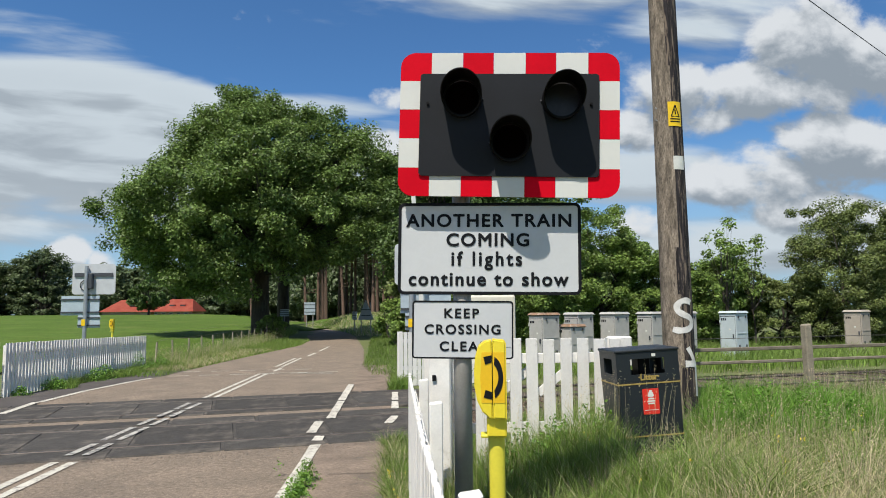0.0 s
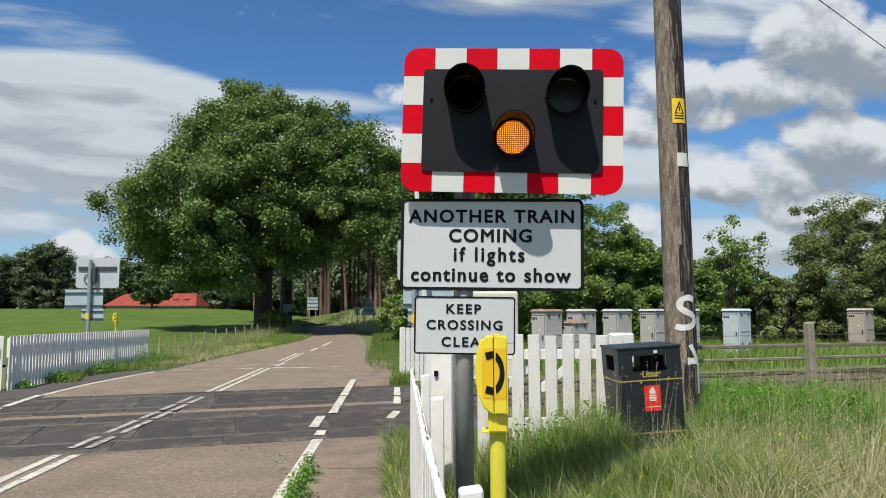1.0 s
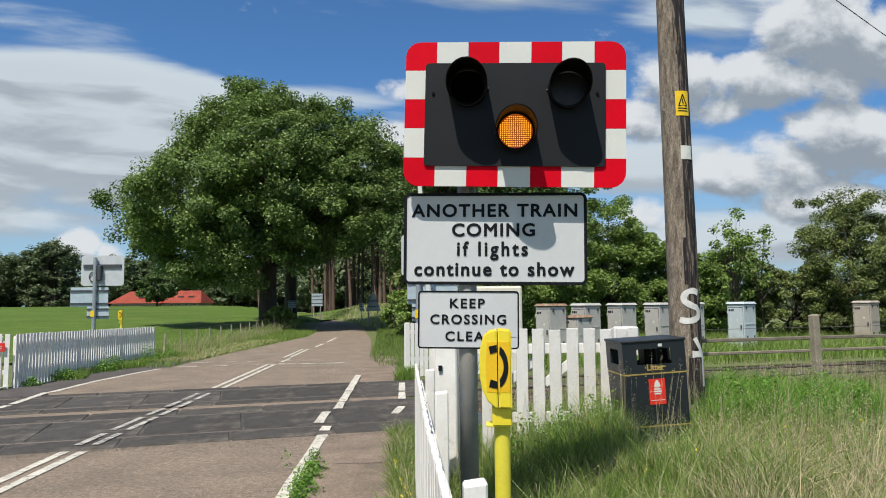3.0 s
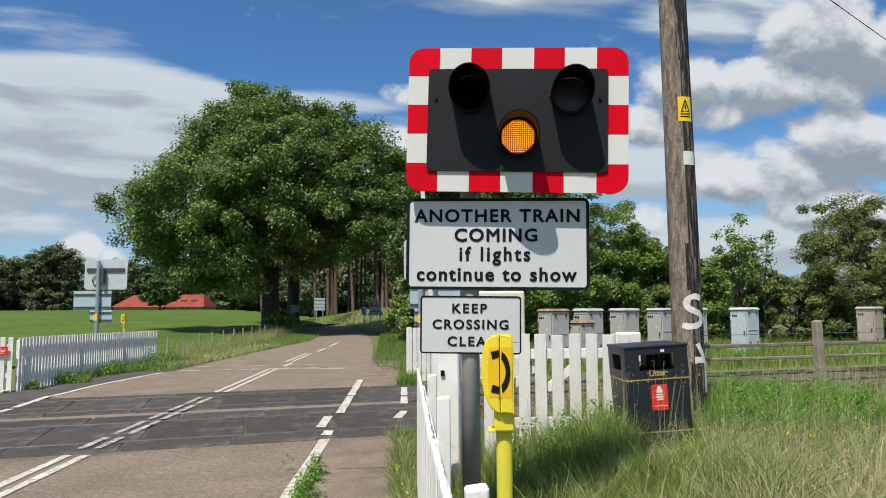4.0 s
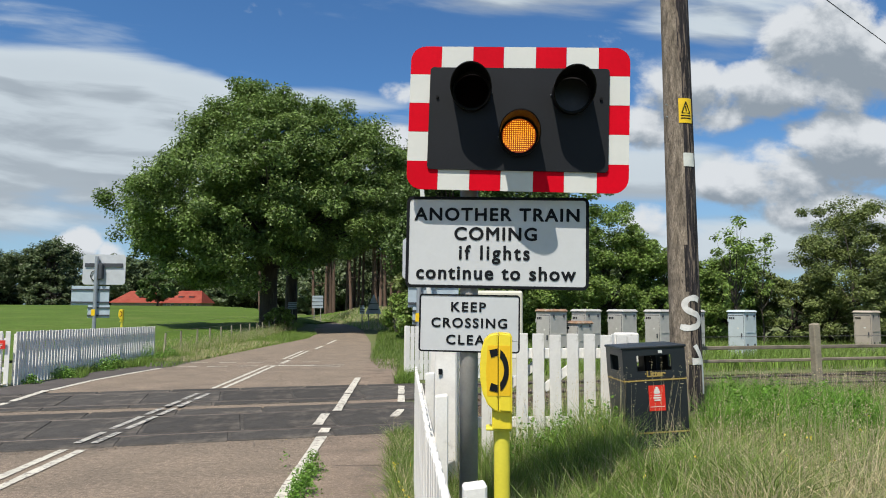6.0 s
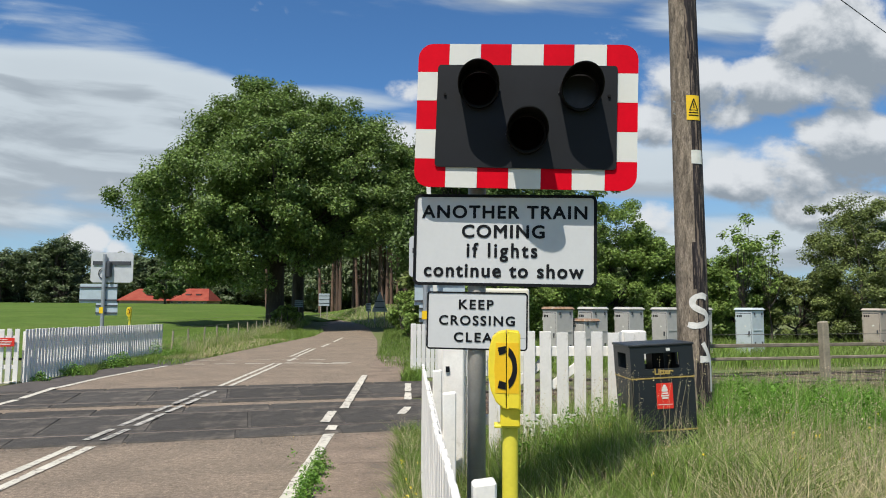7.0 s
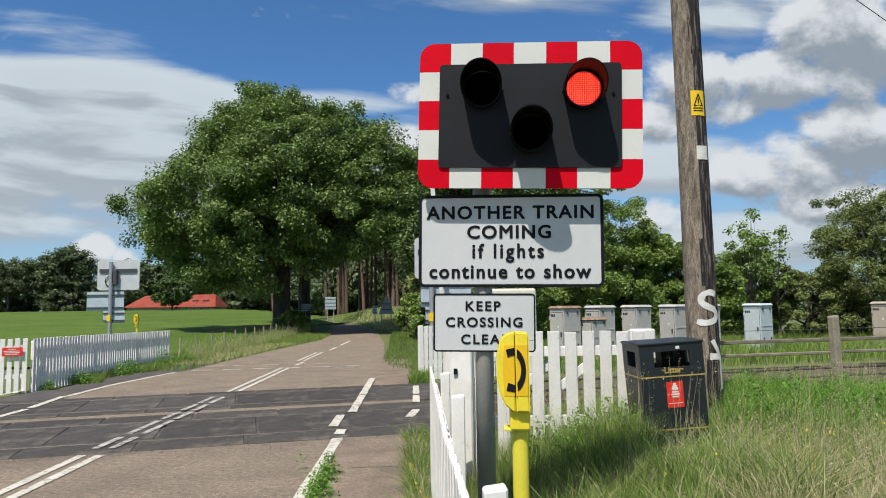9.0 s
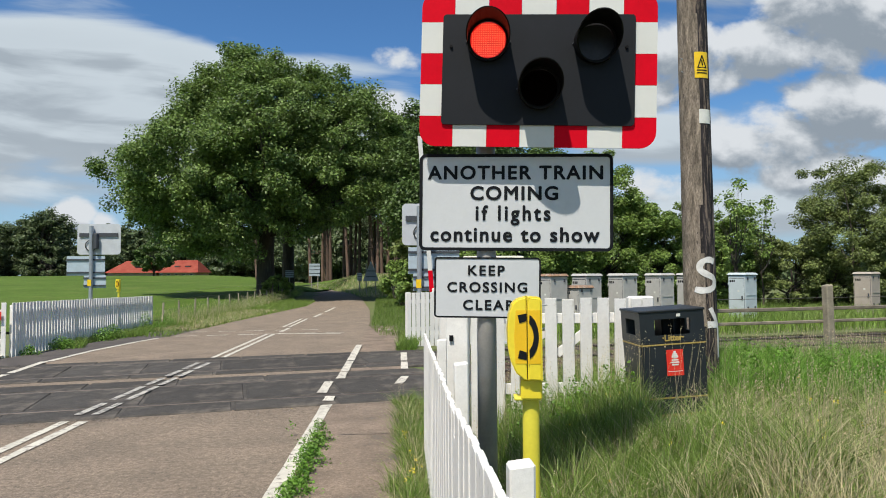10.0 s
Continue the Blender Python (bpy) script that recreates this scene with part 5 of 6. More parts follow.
def farm_house():
    h = thing("farm_house", "long low farmhouse with a red tiled roof", "house", pose(-47.8, 113, 1.40, 0, 0, 4))
    def block(name_w, x0, x1, y0, y1, wall, ridge, inset):
        part("wall", box(x1 - x0, y1 - y0, wall, ((x0 + x1) / 2, (y0 + y1) / 2, 0)), HOUSE_WALL, h)
        bm = bmesh.new()
        e = 0.4
        base = [bm.verts.new(p) for p in ((x0 - e, y0 - e, wall), (x1 + e, y0 - e, wall), (x1 + e, y1 + e, wall), (x0 - e, y1 + e, wall))]
        ym = (y0 + y1) / 2
        r0, r1 = bm.verts.new((x0 + inset, ym, ridge)), bm.verts.new((x1 - inset, ym, ridge))
        for f in ((base[0], base[1], r1, r0), (base[1], base[2], r1), (base[2], base[3], r0, r1), (base[3], base[0], r0), base[::-1]):
            bm.faces.new(f)
        return part("roof", bm, ROOF_RED, h, "red tiled hipped roof")
    r1 = block("w", -7.8, 0.0, -0.5, 6.5, 0.55, 2.55, 1.7)
    r2 = block("w", 0.9, 6.5, -0.8, 6.8, 0.55, 2.65, 0.8)
    for r, x in ((r1, -3.4), (r2, 3.0), (r2, 4.7)):
        d = part("dormer", box(0.95, 1.0, 0.32, (x, 1.1, 1.42), 0.05), ROOF_RED, r)
        part("pane", box(0.75, 0.02, 0.2, (x, 0.59, 1.47)), PANE, d)
    for i in range(5):
        w = part("window", box(0.6, 0.06, 0.3, (0.9 + 1.2 * i, -0.81, 0.1)), WHITE_PAINT, h)
        part("pane", box(0.5, 0.02, 0.22, (0.9 + 1.2 * i, -0.85, 0.14)), PANE, w)
    part("chimney", box(0.4, 0.4, 0.6, (1.6, 3.2, 2.5)), HOUSE_WALL, h)


farm_house()


def wire_fence():
    f = thing("field_fence", "old timber posts of a wire field fence in long grass", "fence")
    me = bpy.data.meshes.new("fence_post")
    bm = tube(0.036, 0.032, 0.76, seg=8)
    bm.to_mesh(me)
    bm.free()
    me.materials.append(POST_WOOD)
    pts = []
    for i in range(16):
        y = 21.6 + 1.75 * i
        x = -8.95 - 0.075 * (y - 21)
        pts.append((x, y))
        o = piece("fence_post", me, f, pose(x, y, -0.05, random.uniform(-3, 3), random.uniform(-3, 3), 0))
    for z in (0.45, 0.75, 1.02):
        bm = bmesh.new()
        for (x0, y0), (x1, y1) in zip(pts, pts[1:]):
            bar_between((x0, y0, z), (x1, y1, z), 0.004, 4, bm)
        part("wire", bm, WIRE_STEEL, f)


wire_fence()



# ---------------------------------------------------------------- trees
def leaves(centres, size, spread, flat=0.5, gen=rng, outward=None):
    """Small folded leaves round the centres given: verts and faces."""
    n = len(centres)
    nrm = gen.normal(size=(n, 3))
    nrm[:, 2] = np.abs(nrm[:, 2]) + flat
    if outward is not None:
        nrm = nrm + outward * 0.6
    nrm /= np.linalg.norm(nrm, axis=1, keepdims=True)
    a = np.cross(nrm, gen.normal(size=(n, 3)))
    a /= np.linalg.norm(a, axis=1, keepdims=True)
    b = np.cross(nrm, a)
    s = (size * gen.uniform(0.65, 1.4, n))[:, None]
    c = np.asarray(centres)
    v = np.stack([c - a * s, c - b * s * 0.55 + nrm * s * 0.18, c + a * s, c + b * s * 0.55 + nrm * s * 0.18], 1)
    k = np.arange(n)[:, None] * 4
    return v.reshape(-1, 3), k + np.arange(4)[None, :]


def limb(bm, a, b, r0, r1, bend, gen, seg=8):
    a, b = Vector(a), Vector(b)
    mid = (a + b) / 2 + Vector(gen.normal(size=3)) * bend
    prev = None
    d0 = (b - a).normalized()
    u = d0.orthogonal().normalized()
    w = d0.cross(u)
    for i in range(7):
        t = i / 6
        p = a * (1 - t) ** 2 + mid * 2 * t * (1 - t) + b * t * t
        r = r0 + (r1 - r0) * t
        ring = [bm.verts.new(p + (u * math.cos(2 * math.pi * k / seg) + w * math.sin(2 * math.pi * k / seg)) * r) for k in range(seg)]
        if prev:
            for k in range(seg):
                bm.faces.new((prev[k], prev[(k + 1) % seg], ring[(k + 1) % seg], ring[k]))
        prev = ring


def broadleaf(name, label, base, height, width, trunk_h, trunk_r, leaf, bark, clumps, per, leaf_size, seed, low=0.16, depth=None, stems=1, lean=0.0, top=1.0, clump_r=0.085, belly=0.5, cone=0.0, lobes=None):
    """A tree: tapered trunk, limbs to the clumps, and a crown of small leaves with gaps."""
    gen = np.random.default_rng(seed)
    t = thing(name, label, "tree" if height > 4 else "bush", Matrix.Translation(base))
    depth = depth or width
    cz = height * (low + (1 - low) * belly)
    up, down = height - cz, cz - height * low
    pts = []
    share = np.array([q[3] * q[4] for q in lobes]) if lobes else None
    while len(pts) < clumps:
        d = gen.normal(size=3)
        d /= np.linalg.norm(d)
        if lobes:
            k = gen.choice(len(lobes), p=share / share.sum())
            lx, ly, lz, rx, rz = lobes[k]
            lump = 1 + 0.22 * noise.noise(Vector(d * 2.3) + Vector((seed + k, 0, 0)))
            p = np.array((lx, ly, lz)) + d * np.array((rx, rx, rz)) * lump * gen.uniform(0.35, 1.0) ** 0.4
            deep = min(math.sqrt(((p[0] - q[0]) ** 2 + (p[1] - q[1]) ** 2) / q[3] ** 2 + ((p[2] - q[2]) / q[4]) ** 2) for q in lobes)
            if deep > 0.55 or gen.random() < 0.3:
                pts.append(p)
            continue
        lump = 1 + 0.30 * noise.noise(Vector(d * 1.9) + Vector((seed, 0, 0))) + 0.16 * noise.noise(Vector(d * 4.3) + Vector((0, seed, 0)))
        r = lump * gen.uniform(0.30, 1.0) ** 0.45
        k = 1.0 if d[2] < 0 else top
        taper = 1 - cone * max(0.0, d[2])
        p = np.array((d[0] * width / 2 * r * taper, d[1] * depth / 2 * r * taper, cz + d[2] * (up if d[2] > 0 else down) * r * k))
        if p[2] < height * low * 0.55:
            continue
        pts.append(p)
    pts = np.array(pts)
    bm = bmesh.new()
    for s in range(stems):
        off = Vector((gen.normal() * 0.25 * (stems > 1), gen.normal() * 0.25 * (stems > 1), 0))
        crown = Vector((lean + off.x * 3, off.y * 3, trunk_h))
        limb(bm, off * 1.0 + Vector((0, 0, -0.2)), crown, trunk_r, trunk_r * 0.72, 0.15, gen, 12)
        leader = Vector((crown.x * 1.2, crown.y, height * 0.80))
        limb(bm, crown, leader, trunk_r * 0.70, trunk_r * 0.12, 0.5, gen)
        order = np.argsort(gen.random(len(pts)))[: max(8, 34 // stems)]
        for i in order:
            q = Vector(pts[i])
            h = trunk_h * 0.85 + (height * 0.62 - trunk_h) * min(1, max(0, (q.z - trunk_h) / height)) * gen.uniform(0.4, 1.0)
            f = min(1, max(0, (h - trunk_h) / max(0.1, leader.z - trunk_h)))
            a = crown.lerp(leader, f)
            limb(bm, a, q, trunk_r * gen.uniform(0.16, 0.36), trunk_r * 0.05, 0.06 * width, gen, 6)
    part("trunk", bm, bark, t, smooth=True)
    sig = clump_r * (width + height) / 2
    cnt = gen.integers(int(per * 0.5), int(per * 1.5), len(pts))
    cen = np.repeat(pts, cnt, axis=0)
    off = gen.normal(size=cen.shape)
    off /= np.linalg.norm(off, axis=1, keepdims=True)
    outward = off * 0.9 + (cen - np.array((lean, 0, cz))) / np.linalg.norm(cen - np.array((lean, 0, cz)), axis=1, keepdims=True) * 0.5
    off *= (gen.random(len(cen)) ** 0.55)[:, None] * sig * np.array((1.2, 1.2, 0.85)) * gen.uniform(0.6, 1.25, len(pts)).repeat(cnt)[:, None]
    v, f = leaves(cen + off, leaf_size, 1, gen=gen, outward=outward)
    quick_mesh("crown", v, f, leaf, t)
    return t


def pine(base, height, r, seed, crown_low=0.55, spread=3.0, label="tall pine with bare reddish trunk in a plantation"):
    gen = np.random.default_rng(seed)
    t = thing("pine_tree", label, "tree", Matrix.Translation(base), "plantation pines")
    bm = bmesh.new()
    limb(bm, (0, 0, -0.3), (gen.normal() * 0.4, gen.normal() * 0.4, height), r, r * 0.25, 0.25, gen, 9)
    for i in range(12):
        z = height * gen.uniform(0.2, 0.8)
        a = gen.uniform(0, 6.3)
        limb(bm, (0, 0, z), (math.cos(a) * spread * 0.5, math.sin(a) * spread * 0.5, z + gen.uniform(-0.3, 0.8)), r * 0.16, r * 0.05, 0.1, gen, 5)
    part("trunk", bm, PINE_BARK, t, smooth=True)
    cen = []
    for i in range(60):
        z = height * gen.uniform(crown_low, 1.02)
        k = spread * (1 - 0.6 * abs((z / height - 0.75) / 0.3)) * gen.uniform(0.2, 1)
        a = gen.uniform(0, 6.3)
        cen.append((math.cos(a) * k, math.sin(a) * k, z))
    cen = np.repeat(np.array(cen), 55, axis=0)
    cen = cen + gen.normal(size=cen.shape) * np.array((0.7, 0.7, 0.4))
    v, f = leaves(cen, 0.22, 1, gen=gen)
    quick_mesh("crown", v, f, PINE_LEAF, t)
    return t


def build_trees():
    boughs = ((-1.9, 0.0, 13.0, 2.9, 2.8), (1.6, 0.8, 13.0, 2.9, 2.4), (4.2, 0.3, 12.3, 2.9, 2.5), (5.6, 0.0, 10.9, 2.8, 2.4), (0.6, -1.5, 10.6, 4.4, 3.2), (5.9, 0.0, 9.3, 2.9, 3.0), (-4.7, 0.0, 9.9, 2.9, 2.5),
              (-8.1, 0.0, 7.4, 2.7, 2.1), (-4.7, -1.5, 7.0, 3.6, 2.4), (-0.8, -4.2, 6.9, 3.9, 2.7), (4.4, -2.6, 6.4, 3.6, 2.3), (-3.0, 0.2, 12.3, 2.2, 2.1), (-0.4, 0.0, 13.5, 2.3, 2.1), (-5.8, -1.0, 5.6, 2.4, 1.3), (-3.8, -1.2, 4.5, 2.8, 1.9), (-1.7, -2.6, 3.9, 2.0, 2.2), (2.2, -2.6, 5.2, 2.4, 1.5), (-3.3, -0.6, 11.0, 2.7, 2.4), (4.6, -0.8, 10.2, 3.0, 2.6), (1.6, -3.4, 9.0, 3.8, 2.7), (-4.0, -2.6, 8.6, 3.2, 2.2), (0.4, 4.5, 9.0, 5.4, 4.2), (-6.0, 2.5, 5.6, 3.0, 1.3))
    broadleaf("oak_tree", "large spreading oak in full summer leaf beside the road", (-11.35, 43, 0.1), 15.9, 17.9, 4.0, 0.62, OAK_LEAF, BARK, 840, 350, 0.090, 9, clump_r=0.048, lobes=boughs)
    broadleaf("roadside_tree", "dark leafy tree overhanging the road", (-12.3, 53, 0.2), 14.0, 10.5, 5.5, 0.5, TREE_LEAF, BARK, 170, 210, 0.15, 11, low=0.32)
    broadleaf("roadside_tree", "dark leafy tree overhanging the road", (-1.8, 53, 0.3), 14.0, 10.0, 4.6, 0.40, TREE_LEAF, BARK, 190, 240, 0.13, 12, low=0.33)
    broadleaf("roadside_tree", "leafy roadside tree with dense dark crown", (0.0, 38, 0.0), 10.8, 7.4, 2.0, 0.30, TREE_LEAF, BARK, 220, 330, 0.085, 13, low=0.06)
    broadleaf("roadside_tree", "leafy roadside tree with dense dark crown", (3.5, 41, 0.0), 10.0, 9.0, 2.0, 0.30, TREE_LEAF, BARK, 190, 280, 0.10, 14, low=0.05)
    # verge thicket right of the road
    broadleaf("thicket", "low leafy thicket at the road's edge", (-1.2, 27.5, 0), 1.9, 2.2, 0.5, 0.05, HEDGE_LEAF, BARK, 60, 150, 0.07, 15, low=0.0, stems=3)
    broadleaf("thicket", "low leafy thicket at the road's edge", (-1.9, 33.0, 0), 2.3, 2.6, 0.5, 0.05, HEDGE_LEAF, BARK, 70, 150, 0.08, 16, low=0.0, stems=3)
    broadleaf("thicket", "low leafy thicket below the oak", (-10.4, 41.5, 0), 1.7, 1.8, 0.5, 0.05, HEDGE_LEAF, BARK, 50, 130, 0.09, 17, low=0.0, stems=3)
    # hedge trees beyond the cabinets
    row = ((1.2, 27.0, 5.0, 5.2, 21), (4.0, 28.0, 6.2, 5.0, 22), (6.7, 29.2, 6.3, 4.2, 23), (9.0, 28.8, 4.5, 3.8, 24), (11.2, 28.4, 4.3, 3.6, 25))
    for x, y, h, w, sd in row:
        broadleaf("hedge_tree", "leafy green hedgerow tree behind the railway cabinets", (x, y, 0), h, w, 1.0, 0.13, HEDGE_LEAF, BARK, 200, 370, 0.054, sd, low=-0.02, stems=2, belly=0.42, clump_r=0.075)
    broadleaf("sapling", "slender young ash reaching above the hedge", (10.6, 25.6, 0), 5.3, 1.7, 1.5, 0.05, HEDGE_LEAF, BARK, 30, 60, 0.065, 27, low=0.25, clump_r=0.09)
    broadleaf("sapling", "slender young ash reaching above the hedge", (11.9, 26.4, 0), 4.6, 1.3, 1.5, 0.04, HEDGE_LEAF, BARK, 20, 45, 0.06, 28, low=0.3, clump_r=0.09)
    for x, y, h, w, sd in ((13.3, 27.0, 3.0, 2.8, 31), (15.9, 26.8, 5.9, 4.8, 32), (19.4, 27.6, 5.7, 5.4, 33)):
        broadleaf("hawthorn", "dense olive-green hawthorn bush by the railway", (x, y, 0), h, w, 0.6, 0.09, HAW_LEAF, BARK, 250 if h > 3 else 90, 430, 0.046, sd, low=-0.05, stems=3, belly=0.42, clump_r=0.075)
    for x, y, h, w, sd in ((24.5, 31, 5.0, 6.5, 35), (29, 34, 5.5, 7.0, 36), (-0.8, 34.0, 5.0, 4.0, 37)):
        broadleaf("hawthorn", "dense olive-green hawthorn bush by the railway", (x, y, 0), h, w, 0.8, 0.11, HAW_LEAF, BARK, 90, 130, 0.11, sd, low=0.0, stems=3)
    # lone field tree before the house
    broadleaf("field_tree", "small round dark tree in the field before the house", (-44.5, 104, 1.1), 5.6, 5.4, 1.0, 0.2, TREE_LEAF, BARK, 70, 120, 0.20, 41, low=0.15)
    # pine plantation beyond the bend
    first = pine((-8.0, 84, 0.0), 17, 0.24, 51)
    second = pine((-16.0, 92, 0.0), 18, 0.26, 52)
    gen = np.random.default_rng(5)
    for i in range(58):
        x, y = gen.uniform(-22, 2), gen.uniform(78, 104)
        if abs(x - float(road_centre(y))) < 5 and y < 96:
            continue
        copy_thing(first if i % 2 else second, pose(x, y, float(ground_z(x, y)) - 0.1, gen.uniform(-2, 2), gen.uniform(-3, 3), gen.uniform(0, 360)))
    # woods on the skyline
    big = broadleaf("wood_tree", "dark tree of the distant wood", (-64, 150, 1.0), 8.2, 9.5, 1.5, 0.3, WOOD_LEAF, BARK, 90, 95, 0.22, 61, low=0.0, belly=0.35)
    tall = broadleaf("wood_tree", "dark pine-like tree of the distant wood", (-84, 142, 1.0), 13.0, 8.5, 5.0, 0.35, WOOD_LEAF, BARK, 75, 95, 0.22, 62, low=0.30)
    for i in range(64):
        x = -122 + i * 1.75 + gen.uniform(-1.5, 1.5)
        y = 138 + gen.uniform(-6, 22) + 0.1 * (x + 118)
        tall_here = x < -80
        ob = copy_thing(tall if tall_here and i % 2 else big, pose(x, y, 1.2 + gen.uniform(-1.5, 0), 0, 0, gen.uniform(0, 360)))
        k = gen.uniform(0.85, 1.15) * (1.0 if tall_here else 1.38)
        ob.scale = (1.15 * k, 1.15 * k, k)
    for i in range(16):
        x = -22 + i * 3.4
        ob = copy_thing(big, pose(x, 118 + gen.uniform(0, 10), -0.5, 0, 0, gen.uniform(0, 360)))
        ob.scale = (1.4, 1.4, 1.7)
    for i in range(9):
        ob = copy_thing(big, pose(22 + i * 7.0, 62 + 2.0 * i + gen.uniform(0, 6), -3.0, 0, 0, gen.uniform(0, 360)))
        ob.scale = (1.0, 1.0, 0.95)


build_trees()


# ---------------------------------------------------------------- grass and weeds
def blades(xy, height, width, material, name, label, lean=0.35, gen=rng, z=None, way=None, tall=None):
    """Bent tapered blades, three faces each, as one sheet of growth."""
    n = len(xy)
    z0 = ground_z(xy[:, 0], xy[:, 1]) if z is None else np.full(n, z)
    h = height * gen.uniform(0.45, 1.15, n) * (1.0 if tall is None else tall)
    a = gen.uniform(0, 2 * np.pi, n)
    side = np.stack([np.cos(a), np.sin(a), np.zeros(n)], 1)
    b = gen.uniform(0, 2 * np.pi, n) if way is None else way
    bend = np.stack([np.cos(b), np.sin(b), np.zeros(n)], 1) * (h * lean * gen.uniform(0.2, 1.6, n))[:, None]
    bend[:, 0] += h * 0.10
    w = (width * gen.uniform(0.6, 1.3, n))[:, None]
    root = np.stack([xy[:, 0], xy[:, 1], z0 - 0.02], 1)
    up = np.zeros((n, 3))
    up[:, 2] = h
    p1, p2 = root + up * 0.5 + bend * 0.28, root + up * (1 - 0.25 * lean) + bend
    v = np.stack([root - side * w / 2, root + side * w / 2, p1 + side * w * 0.42, p1 - side * w * 0.42, p2], 1).reshape(-1, 3)
    k = np.arange(n)[:, None] * 5
    f = np.concatenate([k + np.array([[0, 1, 2]]), k + np.array([[0, 2, 3]]), k + np.array([[3, 2, 4]])])
    return quick_mesh(name, v, f, material, None, label, "grass", "stuff")


def scatter(n, x0, x1, y0, y1, keep=None, gen=rng, dens=None):
    xy = np.stack([gen.uniform(x0, x1, n), gen.uniform(y0, y1, n)], 1)
    if keep is not None:
        xy = xy[keep(xy[:, 0], xy[:, 1])]
    return xy


def wave(x, y, k=1.0):
    return 0.5 + 0.5 * np.sin(x * 1.7 * k + 1.3 * np.sin(y * 1.1 * k)) * np.sin(y * 1.9 * k + 0.8 * np.sin(x * 1.3 * k))


def on_verge(x, y):
    ahead = y - (8.3 + 0.312 * (x - 2))
    wide = x < 0.85 * y + 0.6
    bin_gap = (np.abs(x - 1.57) > 0.27) | (np.abs(y - 5.48) > 0.40)
    return (x > fence_x(y) + 0.09) & (ahead < 0.9) & wide & bin_gap


def tussocks(spots, per, radius, height, width, material, name, label, lean=0.8, gen=rng):
    """Tufts whose blades fan out from a common root, each tuft of its own height."""
    n = len(spots)
    k = gen.integers(per // 2, per + per // 2, n)
    size = gen.uniform(0.6, 1.35, n).repeat(k)
    a = gen.uniform(0, 2 * np.pi, k.sum())
    r = radius * np.sqrt(gen.random(k.sum())) * size
    xy = spots.repeat(k, axis=0) + np.stack([np.cos(a), np.sin(a)], 1) * r[:, None]
    return blades(xy, height, width, material, name, label, lean, gen, way=a + gen.normal(size=len(a)) * 0.5, tall=size)


def seed_heads(xy, height, name, label, gen=rng, material=None):
    """Tall thin stalks with feathery pale heads."""
    n = len(xy)
    z0 = ground_z(xy[:, 0], xy[:, 1])
    h = height * gen.uniform(0.75, 1.2, n)
    a = gen.uniform(0, 2 * np.pi, n)
    side = np.stack([np.cos(a), np.sin(a), np.zeros(n)], 1)
    lean = gen.normal(size=(n, 3)) * 0.10 * h[:, None]
    lean[:, 2] = 0
    lean[:, 0] += 0.06 * h
    root = np.stack([xy[:, 0], xy[:, 1], z0], 1)
    top = root + lean + np.stack([np.zeros(n), np.zeros(n), h], 1)
    d = (top - root) / h[:, None]
    w = 0.0011
    v1 = np.stack([root - side * w, root + side * w, top + side * w * 0.6, top - side * w * 0.6], 1)
    along_head = gen.random((n, 7))
    spread = (1 - along_head) * 0.006 + 0.0015
    grains = (top[:, None] + d[:, None] * (along_head * 0.075 - 0.01)[..., None] + gen.normal(size=(n, 7, 3)) * spread[..., None]).reshape(-1, 3)
    gv, gf = leaves(grains, 0.0048, 1, gen=gen)
    v = np.concatenate([v1.reshape(-1, 3), gv], 0)
    f = np.concatenate([np.arange(n)[:, None] * 4 + np.arange(4)[None, :], gf + 4 * n], 0)
    return quick_mesh(name, v, f, material or GRASS_DRY, None, label, "grass", "stuff")


def weeds(spots, name, label, size, material=WEED, height=0.3, per=60, gen=rng):
    cen = []
    for x, y, r, h in spots:
        z0 = float(ground_z(x, y))
        k = int(per * r / 0.2)
        p = gen.normal(size=(k, 3)) * np.array((r * 0.5, r * 0.5, 0))
        p[:, 2] = gen.uniform(0.01, 1, k) * h * np.exp(-(p[:, 0] ** 2 + p[:, 1] ** 2) / (r * r))
        cen.append(p + np.array((x, y, max(z0, 0.0))))
    v, f = leaves(np.concatenate(cen), size, 1, gen=gen)
    return quick_mesh(name, v, f, material, None, label, "weeds", "stuff")


